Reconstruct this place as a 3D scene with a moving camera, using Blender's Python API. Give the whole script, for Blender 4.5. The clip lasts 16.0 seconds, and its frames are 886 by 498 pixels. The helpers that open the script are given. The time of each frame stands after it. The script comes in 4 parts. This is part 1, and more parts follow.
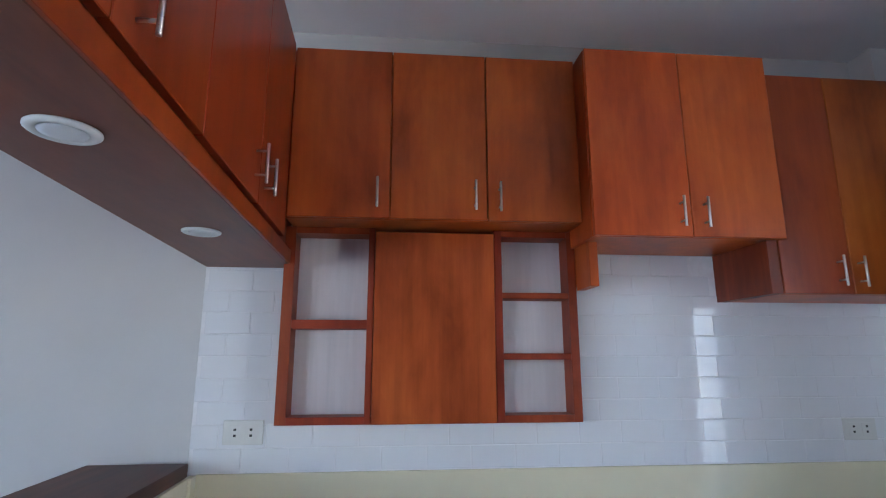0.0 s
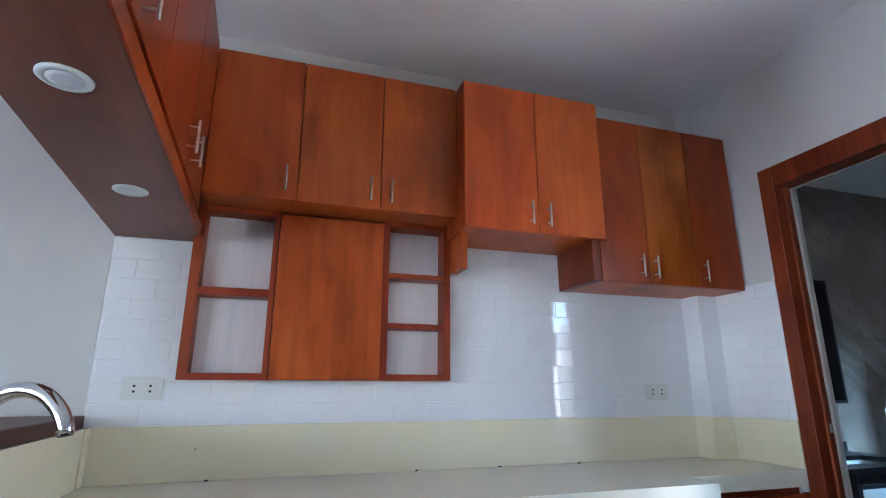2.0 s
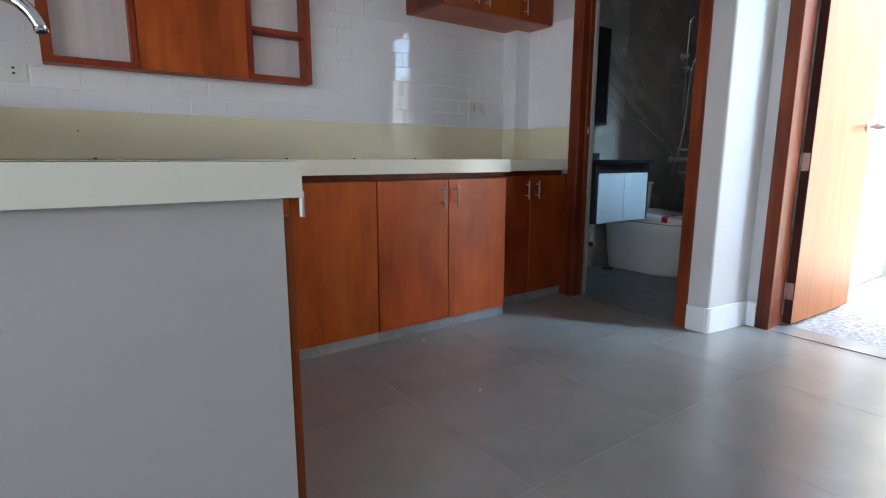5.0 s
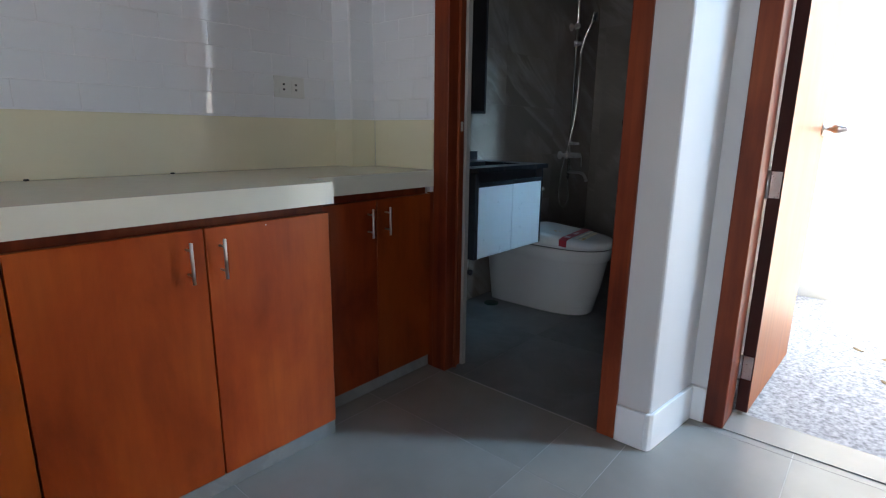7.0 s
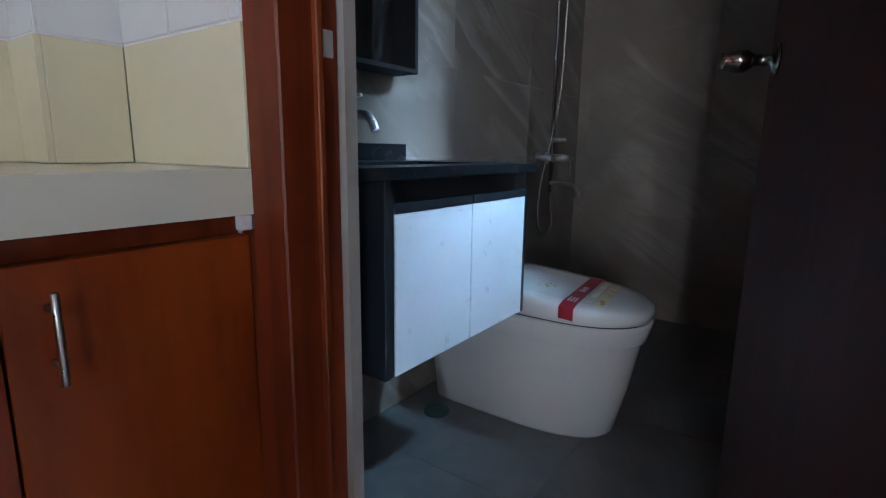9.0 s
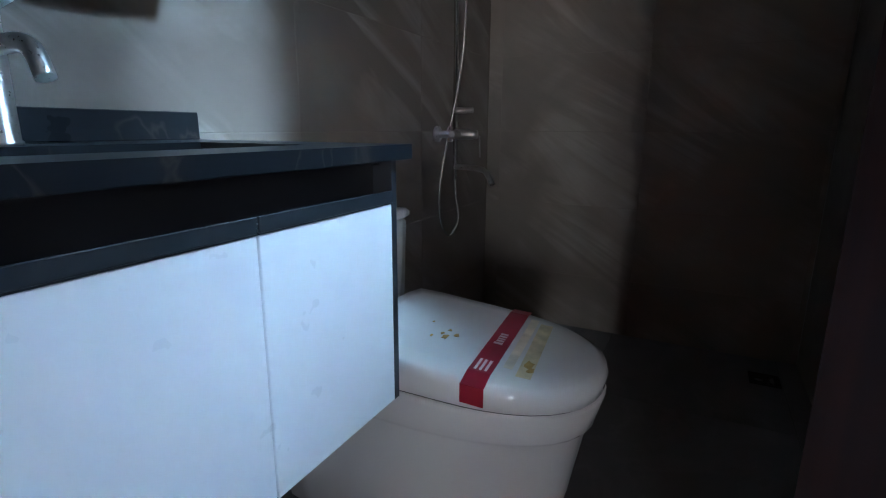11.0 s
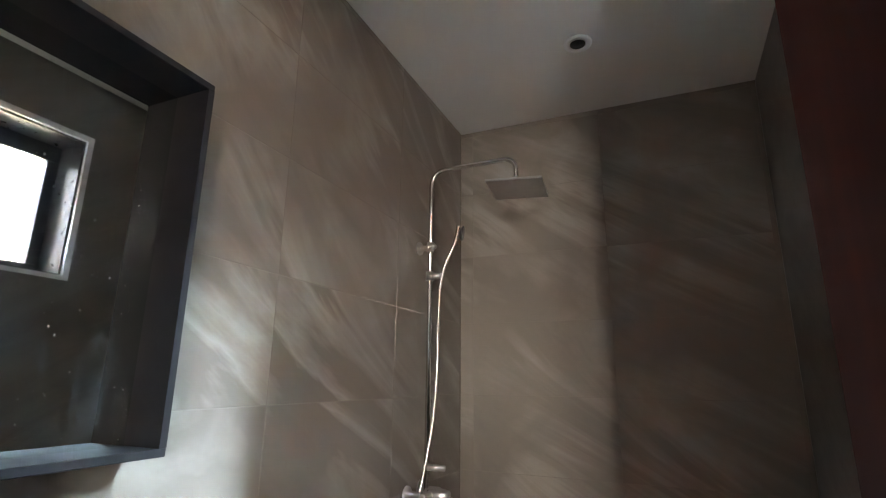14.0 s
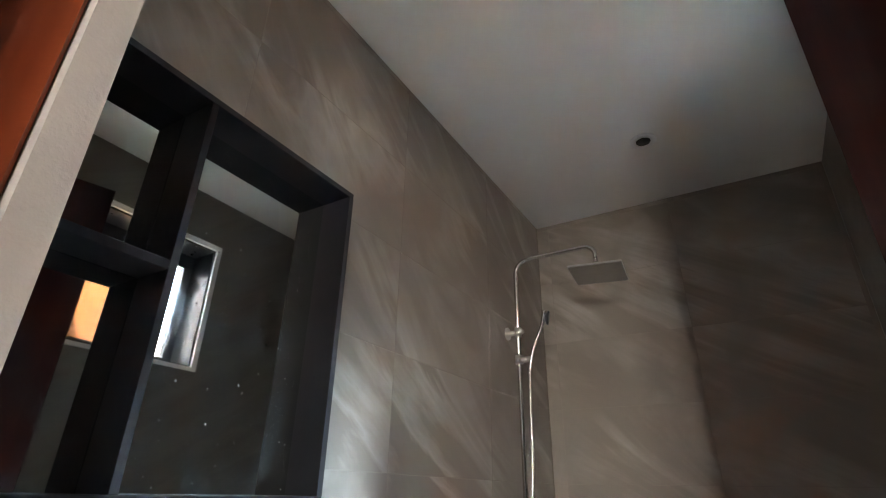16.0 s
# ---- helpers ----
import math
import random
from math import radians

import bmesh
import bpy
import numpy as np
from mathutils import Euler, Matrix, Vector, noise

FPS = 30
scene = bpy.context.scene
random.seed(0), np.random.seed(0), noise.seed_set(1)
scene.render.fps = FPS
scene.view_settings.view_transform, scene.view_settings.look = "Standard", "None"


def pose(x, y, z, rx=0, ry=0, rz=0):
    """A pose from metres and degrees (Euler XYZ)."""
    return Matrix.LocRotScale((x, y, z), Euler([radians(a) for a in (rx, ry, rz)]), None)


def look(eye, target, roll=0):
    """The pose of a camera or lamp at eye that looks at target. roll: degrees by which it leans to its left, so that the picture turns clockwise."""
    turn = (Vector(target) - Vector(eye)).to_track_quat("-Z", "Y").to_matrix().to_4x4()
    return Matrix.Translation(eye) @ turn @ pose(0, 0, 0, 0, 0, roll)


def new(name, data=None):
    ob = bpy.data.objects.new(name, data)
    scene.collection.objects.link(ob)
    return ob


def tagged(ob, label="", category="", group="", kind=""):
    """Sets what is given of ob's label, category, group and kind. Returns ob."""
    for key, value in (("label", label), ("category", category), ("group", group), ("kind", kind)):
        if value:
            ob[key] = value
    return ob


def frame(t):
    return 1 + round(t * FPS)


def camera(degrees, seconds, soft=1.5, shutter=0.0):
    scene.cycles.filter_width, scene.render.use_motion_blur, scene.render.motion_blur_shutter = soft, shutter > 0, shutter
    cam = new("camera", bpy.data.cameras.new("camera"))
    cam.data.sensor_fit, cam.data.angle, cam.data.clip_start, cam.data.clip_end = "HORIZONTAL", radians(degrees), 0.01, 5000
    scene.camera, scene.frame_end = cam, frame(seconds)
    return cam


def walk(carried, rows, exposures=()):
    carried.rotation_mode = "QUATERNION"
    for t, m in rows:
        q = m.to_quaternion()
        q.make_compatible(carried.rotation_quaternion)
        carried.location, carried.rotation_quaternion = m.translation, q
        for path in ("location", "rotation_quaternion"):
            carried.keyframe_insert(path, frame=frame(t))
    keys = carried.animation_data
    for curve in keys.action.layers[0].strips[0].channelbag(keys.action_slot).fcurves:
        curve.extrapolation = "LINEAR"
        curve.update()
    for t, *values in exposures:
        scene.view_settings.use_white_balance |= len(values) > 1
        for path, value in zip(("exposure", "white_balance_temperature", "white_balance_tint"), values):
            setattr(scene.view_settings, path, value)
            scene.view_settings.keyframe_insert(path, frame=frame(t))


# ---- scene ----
cam = camera(81.7, 16.0, 1.15)

# seconds, eye, point looked at, lean
PATH = [
    (0, (0.696, -1.964, 1.478), (0.874, -0.013, 1.88), -0.0),
    (0.5, (0.698, -2.068, 1.45), (0.927, -0.147, 1.958), 0.1),
    (1, (0.698, -2.157, 1.406), (1.053, -0.271, 1.968), 0.2),
    (1.5, (0.67, -2.207, 1.345), (1.183, -0.356, 1.902), 0.1),
    (2, (0.644, -2.277, 1.224), (1.229, -0.435, 1.736), 0.1),
    (2.5, (0.625, -2.346, 1.113), (1.254, -0.482, 1.471), 0.1),
    (3, (0.581, -2.453, 1.036), (1.252, -0.575, 1.182), 0.1),
    (3.5, (0.513, -2.552, 0.965), (1.21, -0.677, 0.953), 0.1),
    (4, (0.427, -2.61, 0.922), (1.19, -0.767, 0.777), 0.1),
    (4.5, (0.344, -2.66, 0.894), (1.282, -0.914, 0.629), 0.2),
    (4.8, (0.331, -2.667, 0.884), (1.408, -1.012, 0.565), 0.1),
    (5, (0.339, -2.665, 0.877), (1.487, -1.065, 0.527), 0.1),
    (5.2, (0.378, -2.62, 0.865), (1.591, -1.076, 0.488), 0.1),
    (7.3, (1.467, -1.761, 1.028), (2.961, -0.502, 0.597), 0.5),
    (7.5, (1.583, -1.677, 1.021), (3.082, -0.419, 0.611), 0.2),
    (8, (1.896, -1.458, 1.002), (3.427, -0.225, 0.629), 0.5),
    (8.5, (2.17, -1.285, 0.954), (3.744, -0.106, 0.589), 0.6),
    (9, (2.424, -1.134, 0.899), (4.024, 0.005, 0.521), 0.7),
    (9.5, (2.659, -1.013, 0.863), (4.308, 0.039, 0.448), 0.8),
    (12, (3.107, -0.895, 0.989), (4.914, -0.126, 0.61), 0.7),
    (12.5, (3.103, -0.879, 1.072), (4.937, -0.106, 0.877), 0.9),
    (13, (3.1, -0.875, 1.154), (4.943, -0.099, 1.186), 0.9),
    (13.5, (3.082, -0.889, 1.213), (4.904, -0.104, 1.471), 0.9),
    (14, (3.064, -0.901, 1.259), (4.839, -0.123, 1.753), 0.7),
    (14.5, (3.037, -0.901, 1.278), (4.745, -0.13, 1.975), 0.6),
    (15, (2.986, -0.857, 1.284), (4.632, -0.082, 2.114), 0.6),
    (15.5, (2.939, -0.833, 1.24), (4.513, 0.031, 2.12), 0.8),
    (16, (2.894, -0.877, 1.152), (4.437, 0.062, 2.012), 1.1),
]
# seconds, stops, kelvin, tint
EXPOSURES = [(0.0, 4.02, 5350, 9), (1.0, 4.25, 5350, 9), (2.0, 4.27, 5450, 8), (3.0, 4.12, 5600, 8), (4.0, 3.92, 5850, 9), (5.0, 3.75, 6150, 9), (7.5, 3.42, 6150, 10), (8.0, 3.8, 6250, 11), (9.0, 4.25, 6050, 13), (9.5, 4.3, 5850, 13), (12.0, 4.3, 7200, 18), (12.5, 4.68, 7850, 20), (13.0, 5.12, 8250, 20), (14.0, 5.92, 7950, 16), (16.0, 5.85, 7700, 15)]
walk(cam, [(s, look(e, g, r)) for s, e, g, r in PATH], EXPOSURES)
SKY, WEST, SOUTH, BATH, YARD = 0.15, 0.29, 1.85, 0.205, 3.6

# ---------- light ----------
world = bpy.data.worlds.new("world")
scene.world = world
world.use_nodes = True
wn = world.node_tree
sky = wn.nodes.new("ShaderNodeTexSky")
sky.sky_type, sky.sun_disc = "NISHITA", False
sky.sun_elevation, sky.sun_rotation = radians(64), radians(-80)
wn.links.new(sky.outputs[0], wn.nodes["Background"].inputs[0])
wn.nodes["Background"].inputs[1].default_value = SKY

sun = new("sun", bpy.data.lights.new("sun", "SUN"))
sun.data.energy, sun.data.angle, sun.data.color = 4.2, radians(0.5), (1.0, 0.95, 0.87)
sun.matrix_world = look((-3.4, 0.6, 7.0), (0, 0, 0))


def area_lamp(name, eye, target, w, h, power, colour):
    ob = new(name, bpy.data.lights.new(name, "AREA"))
    ob.data.shape, ob.data.size, ob.data.size_y = "RECTANGLE", w, h
    ob.data.energy, ob.data.color = power, colour
    ob.matrix_world = look(eye, target)
    return ob


for wy in (-3.30, -2.75):
    west_sky = area_lamp("skylight_west", (-3.37, wy, 1.28), (5.3, -0.45, 1.75), 0.36, 1.3, WEST, (0.86, 0.93, 1.0))
    west_sky.data.spread = radians(58)
# fill lamp added behind the viewpoint, in a guessed window
area_lamp("south_fill", (-2.75, -5.37, 1.55), (3.0, 0, 2.5), 0.9, 1.2, SOUTH, (1.0, 0.97, 0.95))
small = area_lamp("skylight_bathroom", (4.165, -1.545, 1.90), (3.42, -0.42, 0.40), 0.08, 0.36, BATH, (0.36, 0.70, 1.0))
small.data.spread = radians(41)
# area lamp floating over the side yard, added for a strip of open sky
yard_lamp = area_lamp("yard_stand_in_lamp", (4.575, -3.60, 3.70), (4.10, -1.43, 1.92), 0.20, 1.3, YARD, (0.45, 0.74, 1.0))
yard_lamp.data.spread = radians(55)


# ---------- materials ----------
def nodes_of(name):
    m = bpy.data.materials.new(name)
    m.use_nodes = True
    return m, m.node_tree.nodes, m.node_tree.links, m.node_tree.nodes["Principled BSDF"]


def noise_node(n, l, coord, scale, detail=4, stretch=(1, 1, 1), rough=0.55, distort=0.0):
    mp = n.new("ShaderNodeMapping")
    mp.inputs["Scale"].default_value = stretch
    l.new(coord, mp.inputs["Vector"])
    t = n.new("ShaderNodeTexNoise")
    t.inputs["Scale"].default_value, t.inputs["Detail"].default_value = scale, detail
    t.inputs["Roughness"].default_value, t.inputs["Distortion"].default_value = rough, distort
    l.new(mp.outputs[0], t.inputs["Vector"])
    return t.outputs["Fac"]


def ramp(n, l, fac, stops):
    r = n.new("ShaderNodeValToRGB")
    while len(r.color_ramp.elements) < len(stops):
        r.color_ramp.elements.new(0.5)
    for e, (p, c) in zip(r.color_ramp.elements, stops):
        e.position, e.color = p, (*c, 1)
    l.new(fac, r.inputs[0])
    return r.outputs[0]


def bump(n, l, b, height, strength, distance=0.002):
    k = n.new("ShaderNodeBump")
    k.inputs["Strength"].default_value, k.inputs["Distance"].default_value = strength, distance
    l.new(height, k.inputs["Height"])
    l.new(k.outputs[0], b.inputs["Normal"])


def mix(n, l, a, b, fac, mode="MIX"):
    k = n.new("ShaderNodeMix")
    k.data_type, k.blend_type = "RGBA", mode
    for sock, v in ((k.inputs["Factor"], fac), (k.inputs["A"], a), (k.inputs["B"], b)):
        if isinstance(v, bpy.types.NodeSocket):
            l.new(v, sock)
        else:
            sock.default_value = v
    return k.outputs["Result"]


def coords(n):
    return n.new("ShaderNodeTexCoord").outputs["Object"]


def plain(name, col, rough=0.5, metal=0.0, var=0.08, scale=6, grain=0.0, rvar=0.08, coat=0.0):
    """A paint, plastic, stone or metal with soft blotches and a fine grain."""
    m, n, l, b = nodes_of(name)
    c = coords(n)
    big = noise_node(n, l, c, scale, 5)
    lo, hi = [tuple(min(1, v * f) for v in col) for f in (1 - var, 1 + var)]
    l.new(ramp(n, l, big, [(0.3, lo), (0.7, hi)]), b.inputs["Base Color"])
    r = n.new("ShaderNodeMapRange")
    r.inputs["To Min"].default_value, r.inputs["To Max"].default_value = max(0.02, rough - rvar), rough + rvar
    l.new(noise_node(n, l, c, scale * 4, 3), r.inputs["Value"])
    l.new(r.outputs[0], b.inputs["Roughness"])
    b.inputs["Metallic"].default_value, b.inputs["Coat Weight"].default_value = metal, coat
    if grain:
        bump(n, l, b, noise_node(n, l, c, 260, 3), grain)
    return m


def wood(name, dark, mid, light, rough=0.42, along=(1, 1, 0.06), spread=0.35, coat=0.0, depth=1.0):
    """Stained wood veneer with long grain along one axis; every panel differs a little."""
    m, n, l, b = nodes_of(name)
    c = coords(n)
    info = n.new("ShaderNodeObjectInfo")
    off = n.new("ShaderNodeVectorMath")
    off.operation = "MULTIPLY_ADD"
    comb = n.new("ShaderNodeCombineXYZ")
    for k in range(3):
        l.new(info.outputs["Random"], comb.inputs[k])
    l.new(comb.outputs[0], off.inputs[0])
    off.inputs[1].default_value = (7.0, 5.0, 9.0)
    l.new(c, off.inputs[2])
    fine = noise_node(n, l, off.outputs[0], 30, 5, along, 0.55, 0.15)
    broad = noise_node(n, l, off.outputs[0], 4.6, 5, (1, 1, 0.42) if along[2] < 1 else (1, 0.42, 1), 0.58, 0.3)
    col = ramp(n, l, fine, [(0.28, dark), (0.52, mid), (0.78, light)])
    tones = [(0.26, (0.46, 0.34, 0.33)), (0.5, (0.96, 0.93, 0.90)), (0.74, (1.24, 1.46, 1.46))]
    cloud = ramp(n, l, broad, [(p, tuple(1 + (v - 1) * depth for v in c3)) for p, c3 in tones])
    col = mix(n, l, col, cloud, 1.0, "MULTIPLY")
    hsv = n.new("ShaderNodeHueSaturation")
    mr = n.new("ShaderNodeMapRange")
    mr.inputs["To Min"].default_value, mr.inputs["To Max"].default_value = 1 - spread / 2, 1 + spread / 2
    l.new(info.outputs["Random"], mr.inputs["Value"])
    l.new(mr.outputs[0], hsv.inputs["Value"])
    wrap = n.new("ShaderNodeMath")
    wrap.operation = "WRAP"
    wrap.inputs[1].default_value, wrap.inputs[2].default_value = 0.4955, 0.5045
    l.new(info.outputs["Random"], wrap.inputs[0])
    l.new(wrap.outputs[0], hsv.inputs["Hue"])
    l.new(mix(n, l, col, info.outputs["Color"], 1.0, "MULTIPLY"), hsv.inputs["Color"])
    l.new(hsv.outputs[0], b.inputs["Base Color"])
    r = n.new("ShaderNodeMapRange")
    r.inputs["To Min"].default_value, r.inputs["To Max"].default_value = rough - 0.06, rough + 0.1
    l.new(broad, r.inputs["Value"])
    l.new(r.outputs[0], b.inputs["Roughness"])
    b.inputs["Coat Weight"].default_value, b.inputs["Specular IOR Level"].default_value = coat, 0.34
    bump(n, l, b, fine, 0.05, 0.001)
    return m


def veined(name, base, dark, vein, rough, scale=2.2, turn=(0, 0, 0), amount=0.5, squash=(1, 1, 1), width=0.06, per_piece=4.0, rand=0.12, patchy=False):
    """Stone-look tile: cloudy ground with slanting light veins; pieces differ."""
    m, n, l, b = nodes_of(name)
    c = n.new("ShaderNodeNewGeometry").outputs["Position"]
    info = n.new("ShaderNodeObjectInfo")
    rot = n.new("ShaderNodeMapping")
    rot.inputs["Rotation"].default_value = [radians(a) for a in turn]
    l.new(c, rot.inputs["Vector"])
    add = n.new("ShaderNodeVectorMath")
    add.operation = "MULTIPLY_ADD"
    comb = n.new("ShaderNodeCombineXYZ")
    for k in range(3):
        l.new(info.outputs["Random"], comb.inputs[k])
    l.new(comb.outputs[0], add.inputs[0])
    add.inputs[1].default_value = (per_piece, per_piece * 0.7, per_piece * 1.3)
    l.new(rot.outputs[0], add.inputs[2])
    v = add.outputs[0]
    cloud = noise_node(n, l, v, scale, 6, squash, 0.6, 0.8)
    streak = noise_node(n, l, v, scale * 1.3, 5, squash, 0.55, 1.4)
    ground = ramp(n, l, cloud, [(0.3, dark), (0.7, base)])
    line = ramp(n, l, streak, [(0.5 - width, (0, 0, 0)), (0.5, (1, 1, 1)), (0.5 + width * 1.6, (0, 0, 0))])
    soft = n.new("ShaderNodeMath")
    soft.operation = "MULTIPLY"
    l.new(line, soft.inputs[0])
    soft.inputs[1].default_value = amount
    if patchy:
        drift = ramp(n, l, noise_node(n, l, v, 2.3, 3, (1, 1, 1), 0.5, 0.6), [(0.40, (0.06, 0.06, 0.06)), (0.66, (1, 1, 1))])
        gate = n.new("ShaderNodeMath")
        gate.operation = "MULTIPLY"
        l.new(soft.outputs[0], gate.inputs[0])
        l.new(drift, gate.inputs[1])
        soft = gate
    col = mix(n, l, ground, (*vein, 1), soft.outputs[0])
    hsv = n.new("ShaderNodeHueSaturation")
    mr = n.new("ShaderNodeMapRange")
    mr.inputs["To Min"].default_value, mr.inputs["To Max"].default_value = 1 - rand, 1 + rand
    l.new(info.outputs["Random"], mr.inputs["Value"])
    l.new(mr.outputs[0], hsv.inputs["Value"])
    l.new(col, hsv.inputs["Color"])
    l.new(hsv.outputs[0], b.inputs["Base Color"])
    r = n.new("ShaderNodeMapRange")
    r.inputs["To Min"].default_value, r.inputs["To Max"].default_value = rough - 0.06, rough + 0.1
    l.new(noise_node(n, l, c, 9, 4), r.inputs["Value"])
    l.new(r.outputs[0], b.inputs["Roughness"])
    bump(n, l, b, noise_node(n, l, c, 25, 2), 0.02, 0.001)
    return m


WOOD = wood("mahogany_veneer", (0.41, 0.075, 0.0122), (0.47, 0.087, 0.0142), (0.53, 0.101, 0.0166), rough=0.32, spread=0.08)
WOOD_PANEL = wood("streaky_golden_mahogany", (0.29, 0.047, 0.008), (0.38, 0.066, 0.0105), (0.46, 0.090, 0.0145), rough=0.38, spread=0.05)
WOOD_EDGE = wood("dark_red_mahogany", (0.20, 0.028, 0.0065), (0.25, 0.036, 0.008), (0.30, 0.046, 0.010), spread=0.12)
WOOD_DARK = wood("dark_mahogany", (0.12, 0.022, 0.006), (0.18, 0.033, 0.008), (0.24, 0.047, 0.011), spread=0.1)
WOOD_JAMB = wood("door_frame_wood", (0.119, 0.0187, 0.0051), (0.187, 0.03315, 0.0085), (0.255, 0.0493, 0.01275), spread=0.1)
WOOD_LEAF = wood("exterior_door_wood", (0.24, 0.066, 0.016), (0.30, 0.090, 0.023), (0.36, 0.118, 0.032), spread=0.05, depth=0.4)
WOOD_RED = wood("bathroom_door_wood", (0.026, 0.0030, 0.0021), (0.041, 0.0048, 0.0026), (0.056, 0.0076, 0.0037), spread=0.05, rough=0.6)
WOOD_CAP = wood("bar_cap_wood", (0.06, 0.017, 0.009), (0.10, 0.030, 0.015), (0.14, 0.045, 0.022), along=(1, 0.06, 1), spread=0.1, rough=0.45)
SOFFIT = wood("soffit_laminate", (0.165, 0.053, 0.027), (0.195, 0.063, 0.032), (0.22, 0.073, 0.038), along=(1, 0.06, 1), spread=0.05, rough=0.4)
PAINT = plain("white_wall_paint", (0.585, 0.575, 0.575), 0.6, var=0.03, scale=2.5, grain=0.05)
BAR_PAINT = plain("warm_grey_white_paint", (0.47, 0.445, 0.43), 0.6, var=0.04, scale=2.5, grain=0.05)
CEIL_PAINT = plain("ceiling_paint", (0.89, 0.89, 0.91), 0.75, var=0.03, scale=1.5, grain=0.04)
BATH_CEIL = plain("bathroom_ceiling_paint", (0.78, 0.77, 0.75), 0.7, var=0.03, scale=1.5, grain=0.04)
CREAM_WALL = plain("cream_boundary_paint", (0.66, 0.63, 0.55), 0.8, var=0.06, scale=2, grain=0.1)
TILE = plain("white_glazed_tile", (0.79, 0.80, 0.83), 0.035, var=0.02, scale=3, rvar=0.01)
TILE.node_tree.nodes["Principled BSDF"].inputs["IOR"].default_value = 1.62
GROUT = plain("white_grout", (0.80, 0.80, 0.82), 0.85, var=0.06, scale=30, grain=0.2)
BACK = wood("shelf_back_laminate", (0.63, 0.585, 0.595), (0.70, 0.65, 0.66), (0.75, 0.70, 0.71), spread=0.04, rough=0.35, depth=0.16)
QUARTZ = plain("cream_quartz", (0.79, 0.765, 0.645), 0.17, var=0.012, scale=14, rvar=0.015)
SPLASH = plain("cream_splash", (0.78, 0.725, 0.53), 0.24, var=0.03, scale=4, rvar=0.02)
STEEL = plain("brushed_steel", (0.62, 0.60, 0.58), 0.3, 1.0, var=0.05, scale=40)
SATIN = plain("polished_shower_steel", (0.72, 0.71, 0.70), 0.22, 1.0, var=0.015, scale=4, rvar=0.012)
CHROME = plain("chrome", (0.74, 0.75, 0.77), 0.07, 1.0, var=0.02, scale=12, rvar=0.03)
SINK = plain("sink_steel", (0.17, 0.158, 0.132), 0.27, 0.9, var=0.06, scale=4, rvar=0.02)
# pale half-metal grey; its colour stands in for the plates' bright reflection
PALE_PLATE = plain("pale_half_metal", (0.62, 0.61, 0.60), 0.5, 0.35, var=0.08, scale=40)
KNOB = plain("satin_bronze_steel", (0.20, 0.175, 0.158), 0.24, 1.0, var=0.03, scale=8, rvar=0.02)
PLATE = plain("outlet_plastic", (0.66, 0.66, 0.64), 0.35, var=0.03, scale=10)
DARK = plain("dark_slot", (0.012, 0.012, 0.014), 0.5, var=0.1, scale=20)
TRIM = plain("white_trim", (0.78, 0.79, 0.80), 0.4, var=0.03, scale=6)
PLASTER = plain("bare_plaster", (0.38, 0.355, 0.33), 0.8, var=0.08, scale=12, grain=0.2)
LENS = plain("lamp_diffuser", (0.74, 0.76, 0.80), 0.35, var=0.02, scale=10)
TOE = veined("plinth_tile", (0.30, 0.30, 0.29), (0.23, 0.23, 0.225), (0.36, 0.36, 0.35), 0.4, 3)
FLOOR = plain("grey_floor_tile", (0.285, 0.272, 0.246), 0.24, var=0.11, scale=2.6, grain=0.02, rvar=0.035)
FGROUT = plain("floor_grout", (0.37, 0.355, 0.33), 0.8, var=0.15, scale=8, grain=0.2)
DGROUT = plain("dark_floor_grout", (0.11, 0.11, 0.112), 0.8, var=0.1, scale=8)
DULL = plain("dull_steel", (0.36, 0.345, 0.33), 0.36, 0.8, var=0.06, scale=20)
BATHTILE = veined("brown_marble_tile", (0.218, 0.176, 0.146), (0.160, 0.129, 0.107), (0.42, 0.375, 0.33), 0.30, 0.8, (0, -38, 0), 0.62, (0.55, 1.6, 2.6), 0.075, 0.12, 0.03, True)
BATHTILE_X = veined("brown_marble_tile_far", (0.225, 0.190, 0.158), (0.165, 0.138, 0.115), (0.41, 0.37, 0.325), 0.30, 0.8, (-30, 0, 0), 0.58, (1.6, 0.55, 2.6), 0.075, 0.12, 0.03, True)
BATHTILE_S = veined("grey_stone_tile", (0.20, 0.19, 0.175), (0.15, 0.142, 0.13), (0.28, 0.27, 0.25), 0.35, 1.1, (0, 36, 0), 0.2, (0.55, 1.6, 3.4), 0.10, 1.5, 0.0)
BGROUT = plain("bathroom_grout", (0.235, 0.20, 0.17), 0.85, var=0.1, scale=12)
BATHFLOOR = veined("dark_bathroom_floor_tile", (0.17, 0.17, 0.17), (0.12, 0.12, 0.122), (0.22, 0.22, 0.22), 0.36, 1.8, amount=0.3)
BLACK = plain("black_laminate", (0.024, 0.025, 0.030), 0.38, var=0.15, scale=9)
BLACK_FRAME = plain("black_cabinet_frame", (0.018, 0.016, 0.019), 0.7, var=0.15, scale=9)
BLACK_FRAME.node_tree.nodes["Principled BSDF"].inputs["Specular IOR Level"].default_value = 0.25
REVEAL = plain("black_window_reveal", (0.0045, 0.005, 0.0065), 0.3, var=0.15, scale=9)
ALU = plain("dark_aluminium", (0.060, 0.064, 0.072), 0.32, 0.6, var=0.1, scale=20)
SLAB = veined("black_marble_top", (0.013, 0.014, 0.017), (0.008, 0.009, 0.011), (0.15, 0.105, 0.085), 0.28, 1.7, (0, 0, 25), 0.26, (1, 1, 1), 0.009, 0.0, 0.0)
